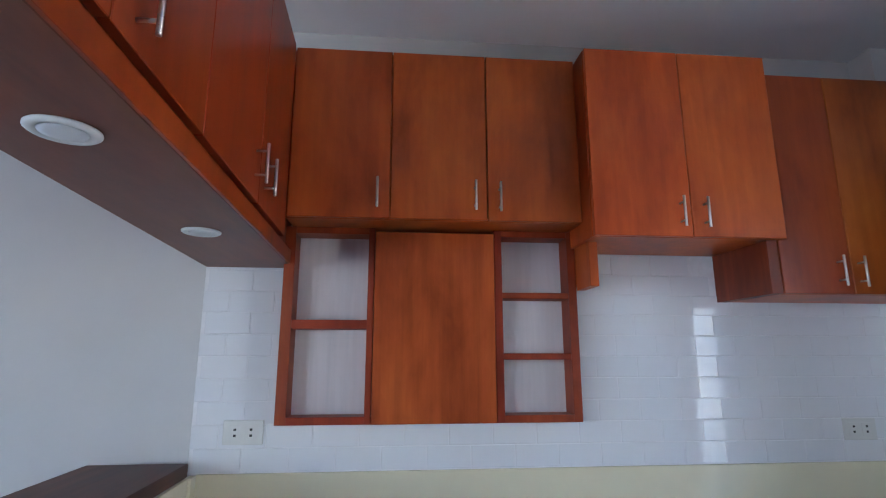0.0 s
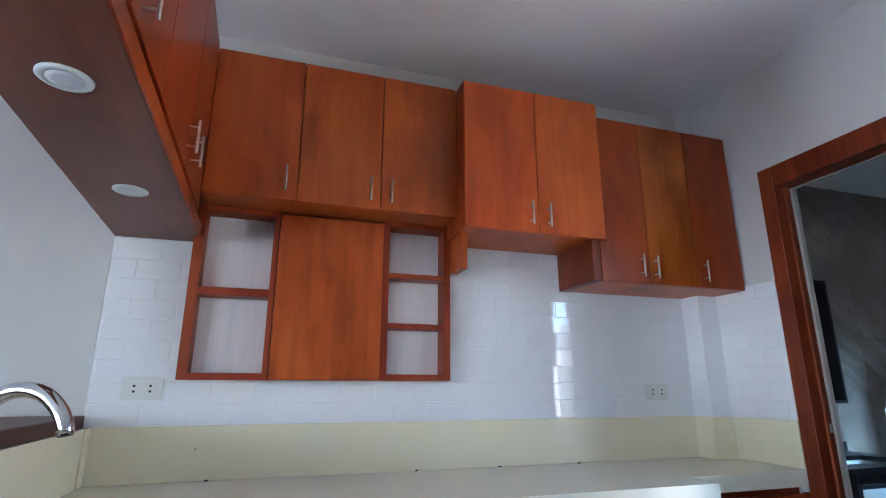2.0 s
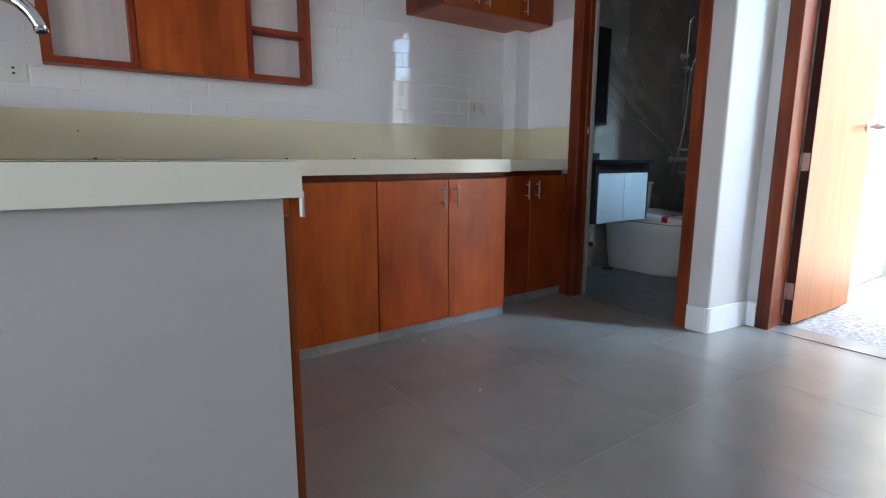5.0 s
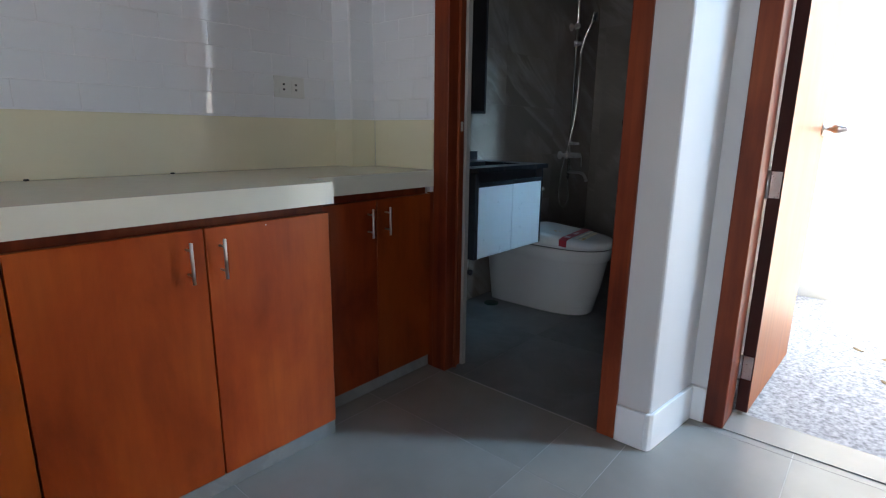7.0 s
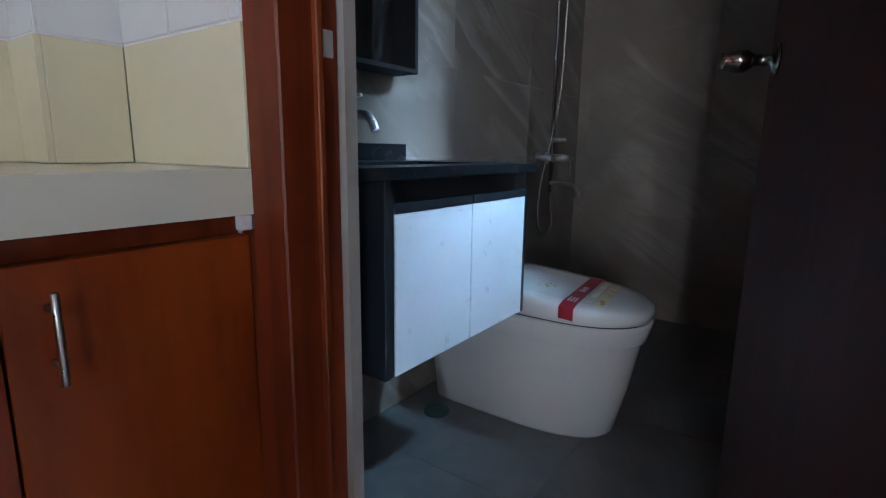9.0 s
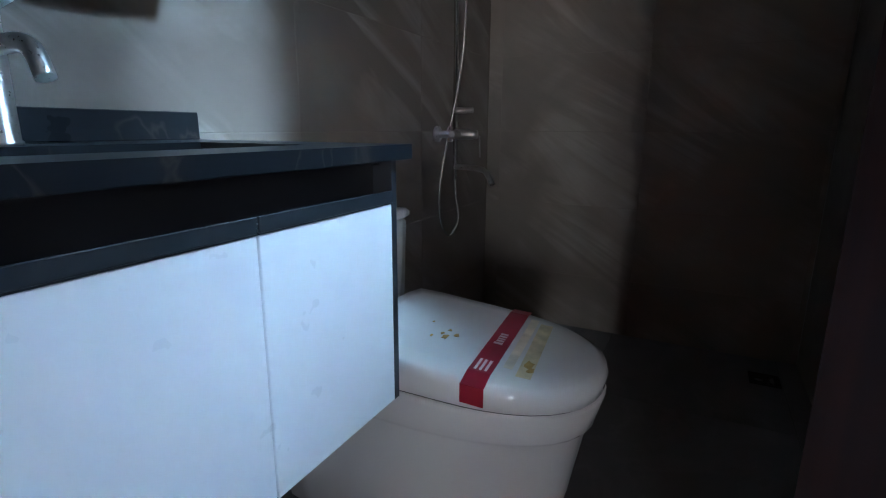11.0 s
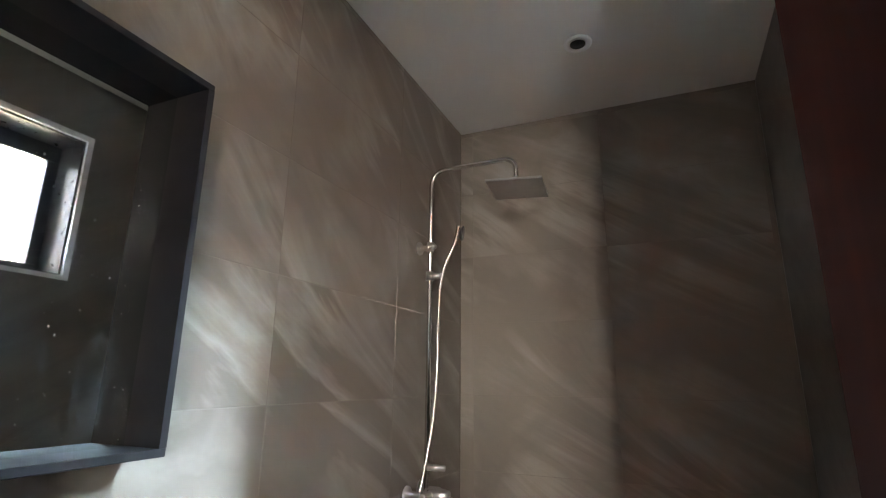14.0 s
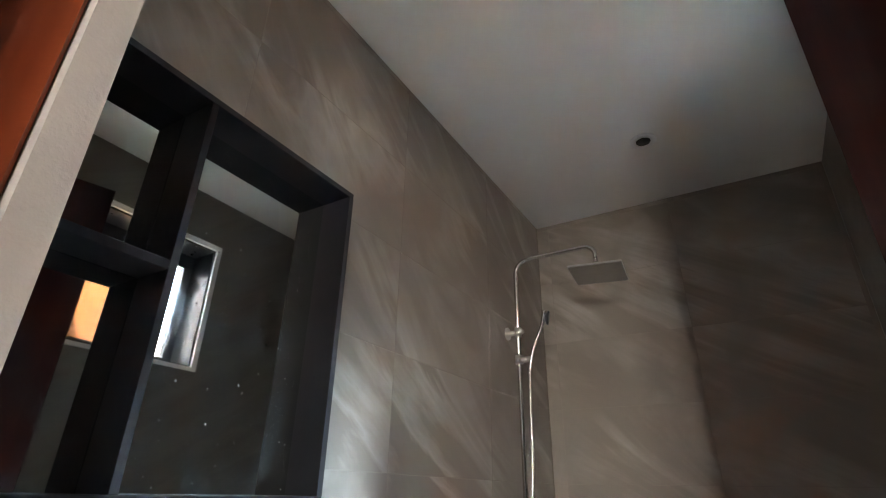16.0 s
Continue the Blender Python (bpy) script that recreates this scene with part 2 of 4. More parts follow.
SLAB.node_tree.nodes["Principled BSDF"].inputs["Specular IOR Level"].default_value = 0.32
WHITE_DOOR = plain("white_laminate", (0.80, 0.82, 0.85), 0.3, var=0.02, scale=4)
CERAMIC = plain("white_ceramic", (0.80, 0.79, 0.77), 0.07, var=0.02, scale=3, rvar=0.03, coat=0.4)
RED = plain("red_paper_strap", (0.35, 0.012, 0.030), 0.45, var=0.08, scale=10)
DUST = plain("dried_water_spots", (0.30, 0.31, 0.30), 0.7, var=0.2, scale=40)
WHITE_INK = plain("pale_print", (0.72, 0.60, 0.60), 0.5, var=0.05, scale=20)
STAIN = plain("amber_glue_stain", (0.42, 0.24, 0.05), 0.4, var=0.45, scale=30)
FAINT = plain("faint_glue", (0.70, 0.64, 0.50), 0.4, var=0.2, scale=25)
TAPE = plain("yellowed_tape", (0.60, 0.50, 0.30), 0.35, var=0.3, scale=25)
PEBBLE = plain("washed_pebble_paving", (0.36, 0.355, 0.345), 0.85, var=0.55, scale=60, grain=0.9)
EARTH = plain("ground_soil", (0.22, 0.20, 0.17), 0.9, var=0.3, scale=3, grain=0.5)
LEAFBIT = plain("dry_leaf", (0.20, 0.13, 0.05), 0.7, var=0.4, scale=30)
GREEN = plain("green_drain_cap", (0.02, 0.06, 0.05), 0.5, var=0.2, scale=20)

mirror_mat, mn, ml, mb = nodes_of("mirror_glass")
mb.inputs["Base Color"].default_value, mb.inputs["Metallic"].default_value = (0.74, 0.78, 0.76, 1), 1.0
smear = noise_node(mn, ml, coords(mn), 7, 6, (1, 1, 0.5), 0.7, 1.0)
ml.new(ramp(mn, ml, smear, [(0.55, (0.02, 0.02, 0.02)), (0.8, (0.16, 0.16, 0.16))]), mb.inputs["Roughness"])
ml.new(ramp(mn, ml, noise_node(mn, ml, coords(mn), 5, 7, (2.2, 1, 0.7), 0.7, 2.0), [(0.52, (1, 1, 1)), (0.80, (0.91, 0.91, 0.91))]), mb.inputs["Metallic"])
glass_mat, gn, gl, gb = nodes_of("window_glass")
gb.inputs["Base Color"].default_value, gb.inputs["Roughness"].default_value = (0.93, 0.96, 0.97, 1), 0.02
gb.inputs["Transmission Weight"].default_value, gb.inputs["IOR"].default_value = 1.0, 1.45


# ---------- mesh builders ----------
def bx(x0, x1, y0, y1, z0, z1, r=0.0, seg=1):
    bm = bmesh.new()
    bmesh.ops.create_cube(bm, size=1)
    for v in bm.verts:
        v.co = ((x0 + x1) / 2 + (x1 - x0) * v.co.x, (y0 + y1) / 2 + (y1 - y0) * v.co.y, (z0 + z1) / 2 + (z1 - z0) * v.co.z)
    if r:
        bmesh.ops.bevel(bm, geom=bm.edges[:], offset=r, segments=seg, profile=0.5, affect="EDGES")
    return bm


def prism(poly, z0, z1, r=0.0, seg=1):
    """An upright prism over a plan polygon (counter-clockwise)."""
    bm = bmesh.new()
    low = [bm.verts.new((x, y, z0)) for x, y in poly]
    top = [bm.verts.new((x, y, z1)) for x, y in poly]
    bm.faces.new(low[::-1])
    bm.faces.new(top)
    k = len(poly)
    for i in range(k):
        bm.faces.new((low[i], low[(i + 1) % k], top[(i + 1) % k], top[i]))
    bmesh.ops.recalc_face_normals(bm, faces=bm.faces[:])
    if r:
        bmesh.ops.bevel(bm, geom=bm.edges[:], offset=r, segments=seg, profile=0.5, affect="EDGES")
    return bm


def join(*parts):
    out = bmesh.new()
    for p in parts:
        me = bpy.data.meshes.new("tmp")
        p.to_mesh(me)
        p.free()
        out.from_mesh(me)
        bpy.data.meshes.remove(me)
    return out


def welded(*parts):
    out = join(*parts)
    bmesh.ops.remove_doubles(out, verts=out.verts[:], dist=0.0002)
    return out


def moved(bm, m):
    bmesh.ops.transform(bm, matrix=m, verts=bm.verts[:])
    return bm


def tube(points, r, seg=12, cap=True):
    """A round tube along points, which may have a radius each."""
    pts = [Vector(p) for p in points]
    radii = r if isinstance(r, (list, tuple)) else [r] * len(pts)
    bm = bmesh.new()
    rings, side = [], None
    for i, p in enumerate(pts):
        d = (pts[min(i + 1, len(pts) - 1)] - pts[max(i - 1, 0)]).normalized()
        if side is None:
            side = d.orthogonal().normalized()
        side = (side - d * side.dot(d)).normalized()
        up = d.cross(side)
        rings.append([bm.verts.new(p + (side * math.cos(a) + up * math.sin(a)) * radii[i]) for a in [2 * math.pi * k / seg for k in range(seg)]])
    for a, b in zip(rings, rings[1:]):
        for k in range(seg):
            bm.faces.new((a[k], a[(k + 1) % seg], b[(k + 1) % seg], b[k])).smooth = True
    if cap:
        bm.faces.new(rings[0][::-1])
        bm.faces.new(rings[-1])
    return bm


def arc(centre, u, v, r, a0, a1, n=10):
    c, u, v = Vector(centre), Vector(u), Vector(v)
    return [c + u * (r * math.cos(radians(a0 + (a1 - a0) * i / n))) + v * (r * math.sin(radians(a0 + (a1 - a0) * i / n))) for i in range(n + 1)]


def disc(centre, axis, profile, seg=28):
    """A turned piece: profile of (distance along axis, radius)."""
    c, a = Vector(centre), Vector(axis).normalized()
    return tube([c + a * d for d, _ in profile], [max(q, 0.0004) for _, q in profile], seg)


def lathe(centre, axis, profile, seg=28):
    """As disc(), for profiles that step back or stand still along the axis."""
    c, a = Vector(centre), Vector(axis).normalized()
    u = a.orthogonal().normalized()
    v = a.cross(u)
    bm = bmesh.new()
    rings = [[bm.verts.new(c + a * d + (u * math.cos(t) + v * math.sin(t)) * max(q, 0.0004)) for t in [2 * math.pi * k / seg for k in range(seg)]] for d, q in profile]
    for p, q in zip(rings, rings[1:]):
        for k in range(seg):
            bm.faces.new((p[k], p[(k + 1) % seg], q[(k + 1) % seg], q[k])).smooth = True
    bm.faces.new(rings[0][::-1])
    bm.faces.new(rings[-1])
    bmesh.ops.recalc_face_normals(bm, faces=bm.faces[:])
    return bm


def smooth(points, n=6):
    """A soft curve through the points."""
    p = [Vector(q) for q in points]
    p = [p[0]] + p + [p[-1]]
    out = []
    for i in range(1, len(p) - 2):
        a, b, c, d = p[i - 1:i + 3]
        for k in range(n):
            t = k / n
            out.append(0.5 * (2 * b + (c - a) * t + (2 * a - 5 * b + 4 * c - d) * t * t + (3 * b - a - 3 * c + d) * t ** 3))
    return out + [p[-2]]


def mesh_of(name, bm, material):
    me = bpy.data.meshes.new(name)
    bm.to_mesh(me)
    bm.free()
    me.materials.append(material)
    return me


def thing(name, base, label, category, group=""):
    ob = new(name)
    ob.empty_display_size = 0.1
    ob.location = base
    return tagged(ob, label, category, group)


def part(name, bm, material, parent, label=""):
    ob = new(name, mesh_of(name, bm, material))
    ob.parent = parent
    if parent.type == "EMPTY":
        ob.matrix_parent_inverse = Matrix.Translation(-parent.location)
    return tagged(ob, label)


def structure(name, bm, material, label, category="wall"):
    return tagged(new(name, mesh_of(name, bm, material)), label, category, kind="structure")


def single(name, bm, material, label, category, group=""):
    return tagged(new(name, mesh_of(name, bm, material)), label, category, group)


def piece(name, mesh, at, parent):
    ob = new(name, mesh)
    ob.location = at
    ob.parent = parent
    return ob


# ---------- structure ----------
CH, BH = 2.80, 2.482                      # ceilings
DX0, DX1 = 2.88, 3.00                     # wall between kitchen and bathroom
EX0, EX1 = 3.20, 3.33                     # outer wall with the back door
SY0, SY1 = -1.44, -1.33                   # bathroom's outer wall
SO = -1.510                               # its thicker outer face around the window
FX = 5.311                                # bathroom's far wall
NB = -0.012                               # bathroom's long wall, tile face

ground = structure("ground", bx(-60, 60, -60, 60, -0.30, -0.13), EARTH, "bare earth ground around the house", "ground")
floor = structure("floor", bx(-3.52, 3.30, -5.52, 0.12, -0.13, -0.0006), FGROUT, "pale grout bed of the grey tiled floor", "floor")
bath_floor = structure("floor_bathroom", join(bx(3.302, 5.43, -1.33, 0.12, -0.13, -0.001)), DGROUT, "grout bed of the dark grey bathroom floor", "floor")
paving = structure("pavement", bx(3.334, 5.30, -8.0, -1.444, -0.13, -0.006), PEBBLE, "pale washed pebble paving outside the back door", "pavement")

wall_north = structure("wall_north", join(bx(-3.52, NB - 0.003, 0.002, 0.12, 0, CH), bx(NB - 0.003, DX1, 0.006, 0.12, 0, CH)), PAINT, "white painted wall behind the kitchen counter")
grout_north = structure("wall_tile_bed", bx(NB, 2.7475, -0.0045, 0.0055, 1.0705, 1.95), GROUT, "white grout bed of the glazed wall tiles", "tile bed")
column = structure("wall_column", bx(2.752, DX0 - 0.001, -0.109, 0.004, 0, CH), PAINT, "white painted corner column beside the bathroom door", "column")
column_bed = structure("wall_column_tile_bed", join(bx(2.7437, 2.752, -0.1175, -0.0047, 1.0705, 1.69), bx(2.752, DX0 - 0.008, -0.1175, -0.109, 1.0705, 1.69), bx(DX0 - 0.008, DX0 - 0.0005, -0.473, -0.109, 1.0705, 1.69)), GROUT, "white grout bed of the corner tiles", "tile bed")
JL, JR, JT = -0.476, -1.312, 2.257       # outer edges of the bathroom door frame
wall_east = structure("wall_east", join(bx(DX0, DX1, JL, 0.004, 0, CH), prism([(DX0, JR), (DX0, -1.411), (DX0 + 0.003, -1.417), (DX0 + 0.010, -1.421), (EX0 + 0.050, -1.4652), (EX0 + 0.050, -1.4402), (3.10, -1.4402), (DX1, -1.4252), (DX1, JR)], 0, CH), bx(DX0, DX1, JR, JL, JT, CH)), PAINT, "white painted wall with the bathroom doorway")
WX0, WX1, WZ0, WZ1 = 3.70, 4.285, 1.635, 2.215
wall_south_bath = structure("wall_bathroom_south", join(
    bx(DX1, 3.30, -1.425, SY1, 0, CH), bx(3.30, 3.331, SY0, SY1, 0, CH), bx(3.331, WX0, SO, SY1, 0, CH), bx(WX1, FX + 0.12, SO, SY1, 0, CH),
    bx(WX0, WX1, SO, SY1, 0, WZ0), bx(WX0, WX1, SO, SY1, WZ1, CH)), PAINT, "white painted outer bathroom wall with a small window")
wall_far = structure("wall_bathroom_far", bx(FX + 0.006, FX + 0.12, SY1, 0.12, 0, CH), PAINT, "end wall of the bathroom behind marble tiles")
wall_bath_north = structure("wall_bathroom_north", bx(DX1, FX + 0.006, NB + 0.006, 0.12, 0, CH), PAINT, "long bathroom wall behind marble tiles")
BY0, BY1 = -1.515, -2.53                  # outer edges of the back door frame
wall_outer = structure("wall_outer", join(bx(EX0, EX1, BY0, SY0 - 0.001, 0, CH), bx(EX0, EX1, -5.4, BY1, 0, CH), bx(EX0, EX1, BY1, BY0, 2.257, CH)), PAINT, "white painted outer wall with the open back door")
wall_west = structure("wall_west", join(bx(-3.52, -3.40, -5.4, -3.55, 0, CH), bx(-3.52, -3.40, -2.50, 0.0, 0, CH), bx(-3.52, -3.40, -3.55, -2.50, 0, 0.1), bx(-3.52, -3.40, -3.55, -2.50, 2.0, CH), bx(-3.52, -3.40, -3.085, -2.965, 0.1, 2.0)), PAINT, "white painted living room wall with two window openings")
# unseen wall; its opening is made up for the south fill lamp
wall_south = structure("wall_south", join(bx(-3.52, -3.2, -5.52, -5.4, 0, CH), bx(-2.3, EX1, -5.52, -5.4, 0, CH), bx(-3.2, -2.3, -5.52, -5.4, 0, 0.9), bx(-3.2, -2.3, -5.52, -5.4, 2.2, CH)), PAINT, "unseen white living room wall with an opening for the added fill lamp")
ceiling = structure("ceiling", bx(-3.52, EX1, -5.52, 0.12, CH, CH + 0.15), CEIL_PAINT, "smooth white painted kitchen ceiling", "ceiling")
bath_ceiling = structure("ceiling_bathroom", join(bx(DX1, FX, SY1, NB + 0.006, BH, BH + 0.1), bx(EX1, FX + 0.12, SY0, 0.12, CH, CH + 0.15)), BATH_CEIL, "plain white bathroom ceiling", "ceiling")
boundary = structure("wall_boundary", bx(5.31, 5.46, -9.0, -1.444, -0.13, 2.3, 0.01), CREAM_WALL, "cream painted boundary wall outside in sunlight")

# unseen walls; the tall one is added to shape the bathroom window's light
yard_blocker = structure("wall_yard_blocker", join(bx(3.334, 5.46, -9.2, -9.0, -0.13, 4.0), bx(3.334, 4.60, -5.4, -5.0, -0.13, 5.9)), CREAM_WALL, "unseen tall walls added to close the yard and shape the bathroom light")


def window_frame(name, x0, x1, y0, y1, z0, z1, label):
    ob = structure(name, join(bx(x0, x1, y0, y1, z0, z0 + 0.05), bx(x0, x1, y0, y1, z1 - 0.05, z1),
                   bx(x0, x0 + (x1 - x0 if x1 - x0 < 0.2 else 0.05), y0, y0 + (0.05 if x1 - x0 < 0.2 else y1 - y0), z0 + 0.05, z1 - 0.05),
                   bx(x1 - (x1 - x0 if x1 - x0 < 0.2 else 0.05), x1, y1 - (0.05 if x1 - x0 < 0.2 else y1 - y0), y1, z0 + 0.05, z1 - 0.05)), TRIM, label, "window")
    return ob


# unseen overhang, added only to block direct sun at the west windows
structure("eave", bx(-4.70, -3.525, -3.9, -0.8, 2.30, 2.40, 0.005), PAINT, "unseen slab added to keep the sun out of the west windows", "eave")
window_frame("window_1", -3.50, -3.44, -3.55, -3.085, 0.1, 2.0, "tall white framed living room window")
window_frame("window_4", -3.50, -3.44, -2.965, -2.50, 0.1, 2.0, "tall white framed living room window")
# unseen frame, added around the south fill lamp
window_frame("window_2", -3.2, -2.3, -5.50, -5.44, 0.9, 2.2, "unseen white window frame added around the south fill lamp")

structure("wall_bathroom_south_tile", join(bx(DX1 + 0.001, WX0 - 0.002, SY1 + 0.0005, SY1 + 0.006, 0, BH), bx(WX1 + 0.002, FX, SY1 + 0.0005, SY1 + 0.006, 0, BH), bx(WX0 - 0.002, WX1 + 0.002, SY1 + 0.0005, SY1 + 0.006, 0, WZ0 - 0.002), bx(WX0 - 0.002, WX1 + 0.002, SY1 + 0.0005, SY1 + 0.006, WZ1 + 0.002, BH)), BATHTILE_S, "grey stone-look tiles on the window wall", "tiles")

# bathroom window: white trim, dark deep frame, clear pane
bw = structure("window_3", join(bx(WX0 - 0.02, WX1 + 0.02, SY1 + 0.0065, SY1 + 0.018, WZ1 - 0.004, WZ1 + 0.02), bx(WX0 - 0.02, WX1 + 0.02, SY1 + 0.0065, SY1 + 0.018, WZ0 - 0.012, WZ0 + 0.004),
    bx(WX0 - 0.02, WX0 + 0.004, SY1 + 0.0065, SY1 + 0.018, WZ0 + 0.004, WZ1 - 0.004), bx(WX1 - 0.004, WX1 + 0.02, SY1 + 0.0065, SY1 + 0.018, WZ0 + 0.004, WZ1 - 0.004)), TRIM, "small bathroom window with white trim and a black frame", "window")
part("window_liner", join(bx(WX0 + 0.001, WX1 - 0.001, SO - 0.01, SY1, WZ1 - 0.010, WZ1 - 0.001), bx(WX0 + 0.001, WX1 - 0.001, SO - 0.01, SY1, WZ0 + 0.001, WZ0 + 0.010),
    bx(WX0 + 0.001, WX0 + 0.010, SO - 0.01, SY1, WZ0 + 0.011, WZ1 - 0.011), bx(WX1 - 0.010, WX1 - 0.001, SO - 0.01, SY1, WZ0 + 0.011, WZ1 - 0.011)), REVEAL, bw, "black aluminium reveal")
part("window_frame", join(bx(WX0 + 0.011, WX1 - 0.011, SO + 0.002, SO + 0.035, WZ1 - 0.080, WZ1 - 0.011), bx(WX0 + 0.011, WX1 - 0.011, SO + 0.002, SO + 0.035, WZ0 + 0.011, WZ0 + 0.055),
    bx(WX0 + 0.011, WX0 + 0.055, SO + 0.002, SO + 0.035, WZ0 + 0.056, WZ1 - 0.081), bx(WX1 - 0.055, WX1 - 0.011, SO + 0.002, SO + 0.035, WZ0 + 0.056, WZ1 - 0.081)), ALU, bw, "black aluminium sash")
pane = part("pane", bx(WX0 + 0.050, WX1 - 0.050, SO + 0.014, SO + 0.018, WZ0 + 0.050, WZ1 - 0.075), glass_mat, bw, "clear glass")
pane.visible_shadow = False

# door frames
door_frame = structure("door_frame_1", join(bx(DX0 - 0.012, 2.974, JL - 0.075, JL, 0, JT, 0.003), bx(DX0 - 0.012, 2.974, JR, JR + 0.062, 0, JT, 0.003), bx(DX0 - 0.012, 2.974, JR + 0.062, JL - 0.075, JT - 0.105, JT, 0.003)), WOOD_JAMB, "reddish brown stained wooden bathroom door frame", "door frame")
part("door_stop", join(bx(2.924, 2.936, JL - 0.087, JL - 0.075, 0, JT - 0.106, 0.002)), WOOD_JAMB, door_frame)
part("plaster_reveal", join(bx(2.975, DX1 - 0.001, JL - 0.086, JL - 0.001, 0, JT), bx(2.975, DX1 - 0.001, JR + 0.001, JR + 0.062, 0, JT), bx(2.975, DX1 - 0.001, JR + 0.063, JL - 0.087, JT - 0.106, JT)), PLASTER, door_frame, "bare white plaster edge")
part("strike_plate", join(bx(2.928, 2.962, JL - 0.0785, JL - 0.0755, 1.026, 1.064, 0.001), bx(2.938, 2.952, JL - 0.0795, JL - 0.0786, 1.036, 1.054)), PALE_PLATE, door_frame, "small steel strike plate")
back_frame = structure("door_frame_2", join(bx(EX0 - 0.012, EX1 + 0.01, BY0 - 0.065, BY0, 0, 2.257, 0.003), bx(EX0 - 0.012, EX1 + 0.01, BY1, BY1 + 0.065, 0, 2.257, 0.003), bx(EX0 - 0.012, EX1 + 0.01, BY1 + 0.066, BY0 - 0.066, 2.15, 2.257, 0.003)), WOOD_JAMB, "reddish brown stained back door frame", "door frame")
structure("door_sill", bx(EX0 - 0.01, EX1 + 0.02, BY1 + 0.066, BY0 - 0.066, -0.004, 0.004, 0.001), FLOOR, "grey stone sill of the back door", "sill")

# skirting round the pier
baseboard = structure("baseboard", join(bx(DX0 - 0.014, DX0 - 0.0005, -1.4105, JR - 0.001, 0, 0.132, 0.003), prism([(DX0 - 0.014, -1.411), (DX0 - 0.010, -1.424), (DX0 + 0.004, -1.4325), (EX0 - 0.015, -1.4715), (EX0 - 0.015, -1.4580), (DX0 + 0.009, -1.4215), (DX0 - 0.0005, -1.411)], 0, 0.132, 0.002), bx(EX0 - 0.014, EX0 - 0.0015, BY0 + 0.001, -1.4600, 0, 0.132, 0.003),
    bx(EX0 - 0.014, EX0 - 0.0005, -5.39, BY1 - 0.001, 0, 0.132, 0.003), bx(-3.39, EX0 - 0.015, -5.399, -5.386, 0, 0.132, 0.003), bx(-3.399, -3.386, -5.385, -0.01, 0, 0.132, 0.003), bx(-3.385, -0.36, -0.0125, 0.0015, 0, 0.132, 0.003)), TRIM, "white painted skirting board", "baseboard")


# ---------- kitchen: counters ----------
def bar_x(y):                              # kitchen side of the low bar wall, slightly out of square
    return 0.0 - 0.018 * y


def edge_x(y):                             # sink counter's free edge
    return 0.643 - 0.0245 * y


PE = -1.732                                # end of the sink counter
CT, CB = 0.870, 0.804
SX0, SX1, SYA, SYB = 0.192, 0.553, -1.41, -0.905


def shear_box(fx0, fx1, y0, y1, z0, z1, r=0.0):
    """A slab between two slanting plan lines."""
    return prism([(fx0(y0), y0), (fx1(y0), y0), (fx1(y1), y1), (fx0(y1), y1)], z0, z1, r)


def sx0(y):
    return SX0 + 0.055 * (-0.905 - y)


def sx1(y):
    return SX1 + 0.030 * (-0.905 - y)


worktop = thing("worktop", (0.6, -0.9, CB), "cream quartz worktop in an L round the kitchen corner", "countertop")
part("slab", welded(
    prism([(bar_x(0), 0), (bar_x(-0.615), -0.615), (edge_x(-0.615), -0.615), (2.256, -0.615), (2.256, 0)], CB, CT),
    prism([(2.256, -0.475), (DX0 - 0.002, -0.475), (DX0 - 0.002, -0.113), (2.748, -0.113), (2.748, 0), (2.256, 0)], CB, CT),
    shear_box(bar_x, edge_x, SYB, -0.615, CB, CT), shear_box(bar_x, sx0, SYA, SYB, CB, CT), shear_box(sx1, edge_x, SYA, SYB, CB, CT), shear_box(bar_x, edge_x, PE, SYA, CB, CT)), QUARTZ, worktop)
part("edge_strip", join(prism([(edge_x(PE) - 0.003, PE - 0.001), (edge_x(PE), PE - 0.001), (edge_x(PE), PE + 0.012), (edge_x(PE) - 0.003, PE + 0.012)], CB - 0.037, CB - 0.001)), TRIM, worktop, "loose white edge strip")
part("end_chip", bx(DX0 - 0.03, DX0 - 0.014, -0.476, -0.46, CB - 0.022, CB - 0.001), TRIM, worktop, "white filler block under the end")

splash = thing("backsplash", (1.4, 0.0, CT), "cream quartz upstand along the worktop and bar wall", "backsplash")
part("rear_panel", bx(0.02, 2.746, -0.012, -0.0002, CT + 0.001, 1.070, 0.001), SPLASH, splash)
part("column_panel", join(bx(2.736, 2.7475, -0.126, -0.0125, CT + 0.001, 1.070, 0.001), bx(2.748, DX0 - 0.013, -0.126, -0.1135, CT + 0.001, 1.070, 0.001)), SPLASH, splash)
part("side_panel", bx(DX0 - 0.0125, DX0 - 0.0005, -0.472, -0.127, CT + 0.001, 1.070, 0.001), SPLASH, splash)
part("bar_panel", shear_box(lambda y: bar_x(y) + 0.0005, lambda y: bar_x(y) + 0.012, PE + 0.004, -0.062, CT + 0.001, 1.0685), SPLASH, splash)
part("corner_post", bx(0.0, 0.022, -0.060, -0.0125, CT + 0.001, 1.0690, 0.002), SPLASH, splash)

bar = thing("bar_wall", (-0.05, -0.9, 0), "low white bar wall behind the sink with a brown wooden cap", "half wall")
part("masonry", shear_box(lambda y: bar_x(y) - 0.29, lambda y: bar_x(y) - 0.001, PE, -0.004, 0, 1.066), BAR_PAINT, bar, "white painted masonry")
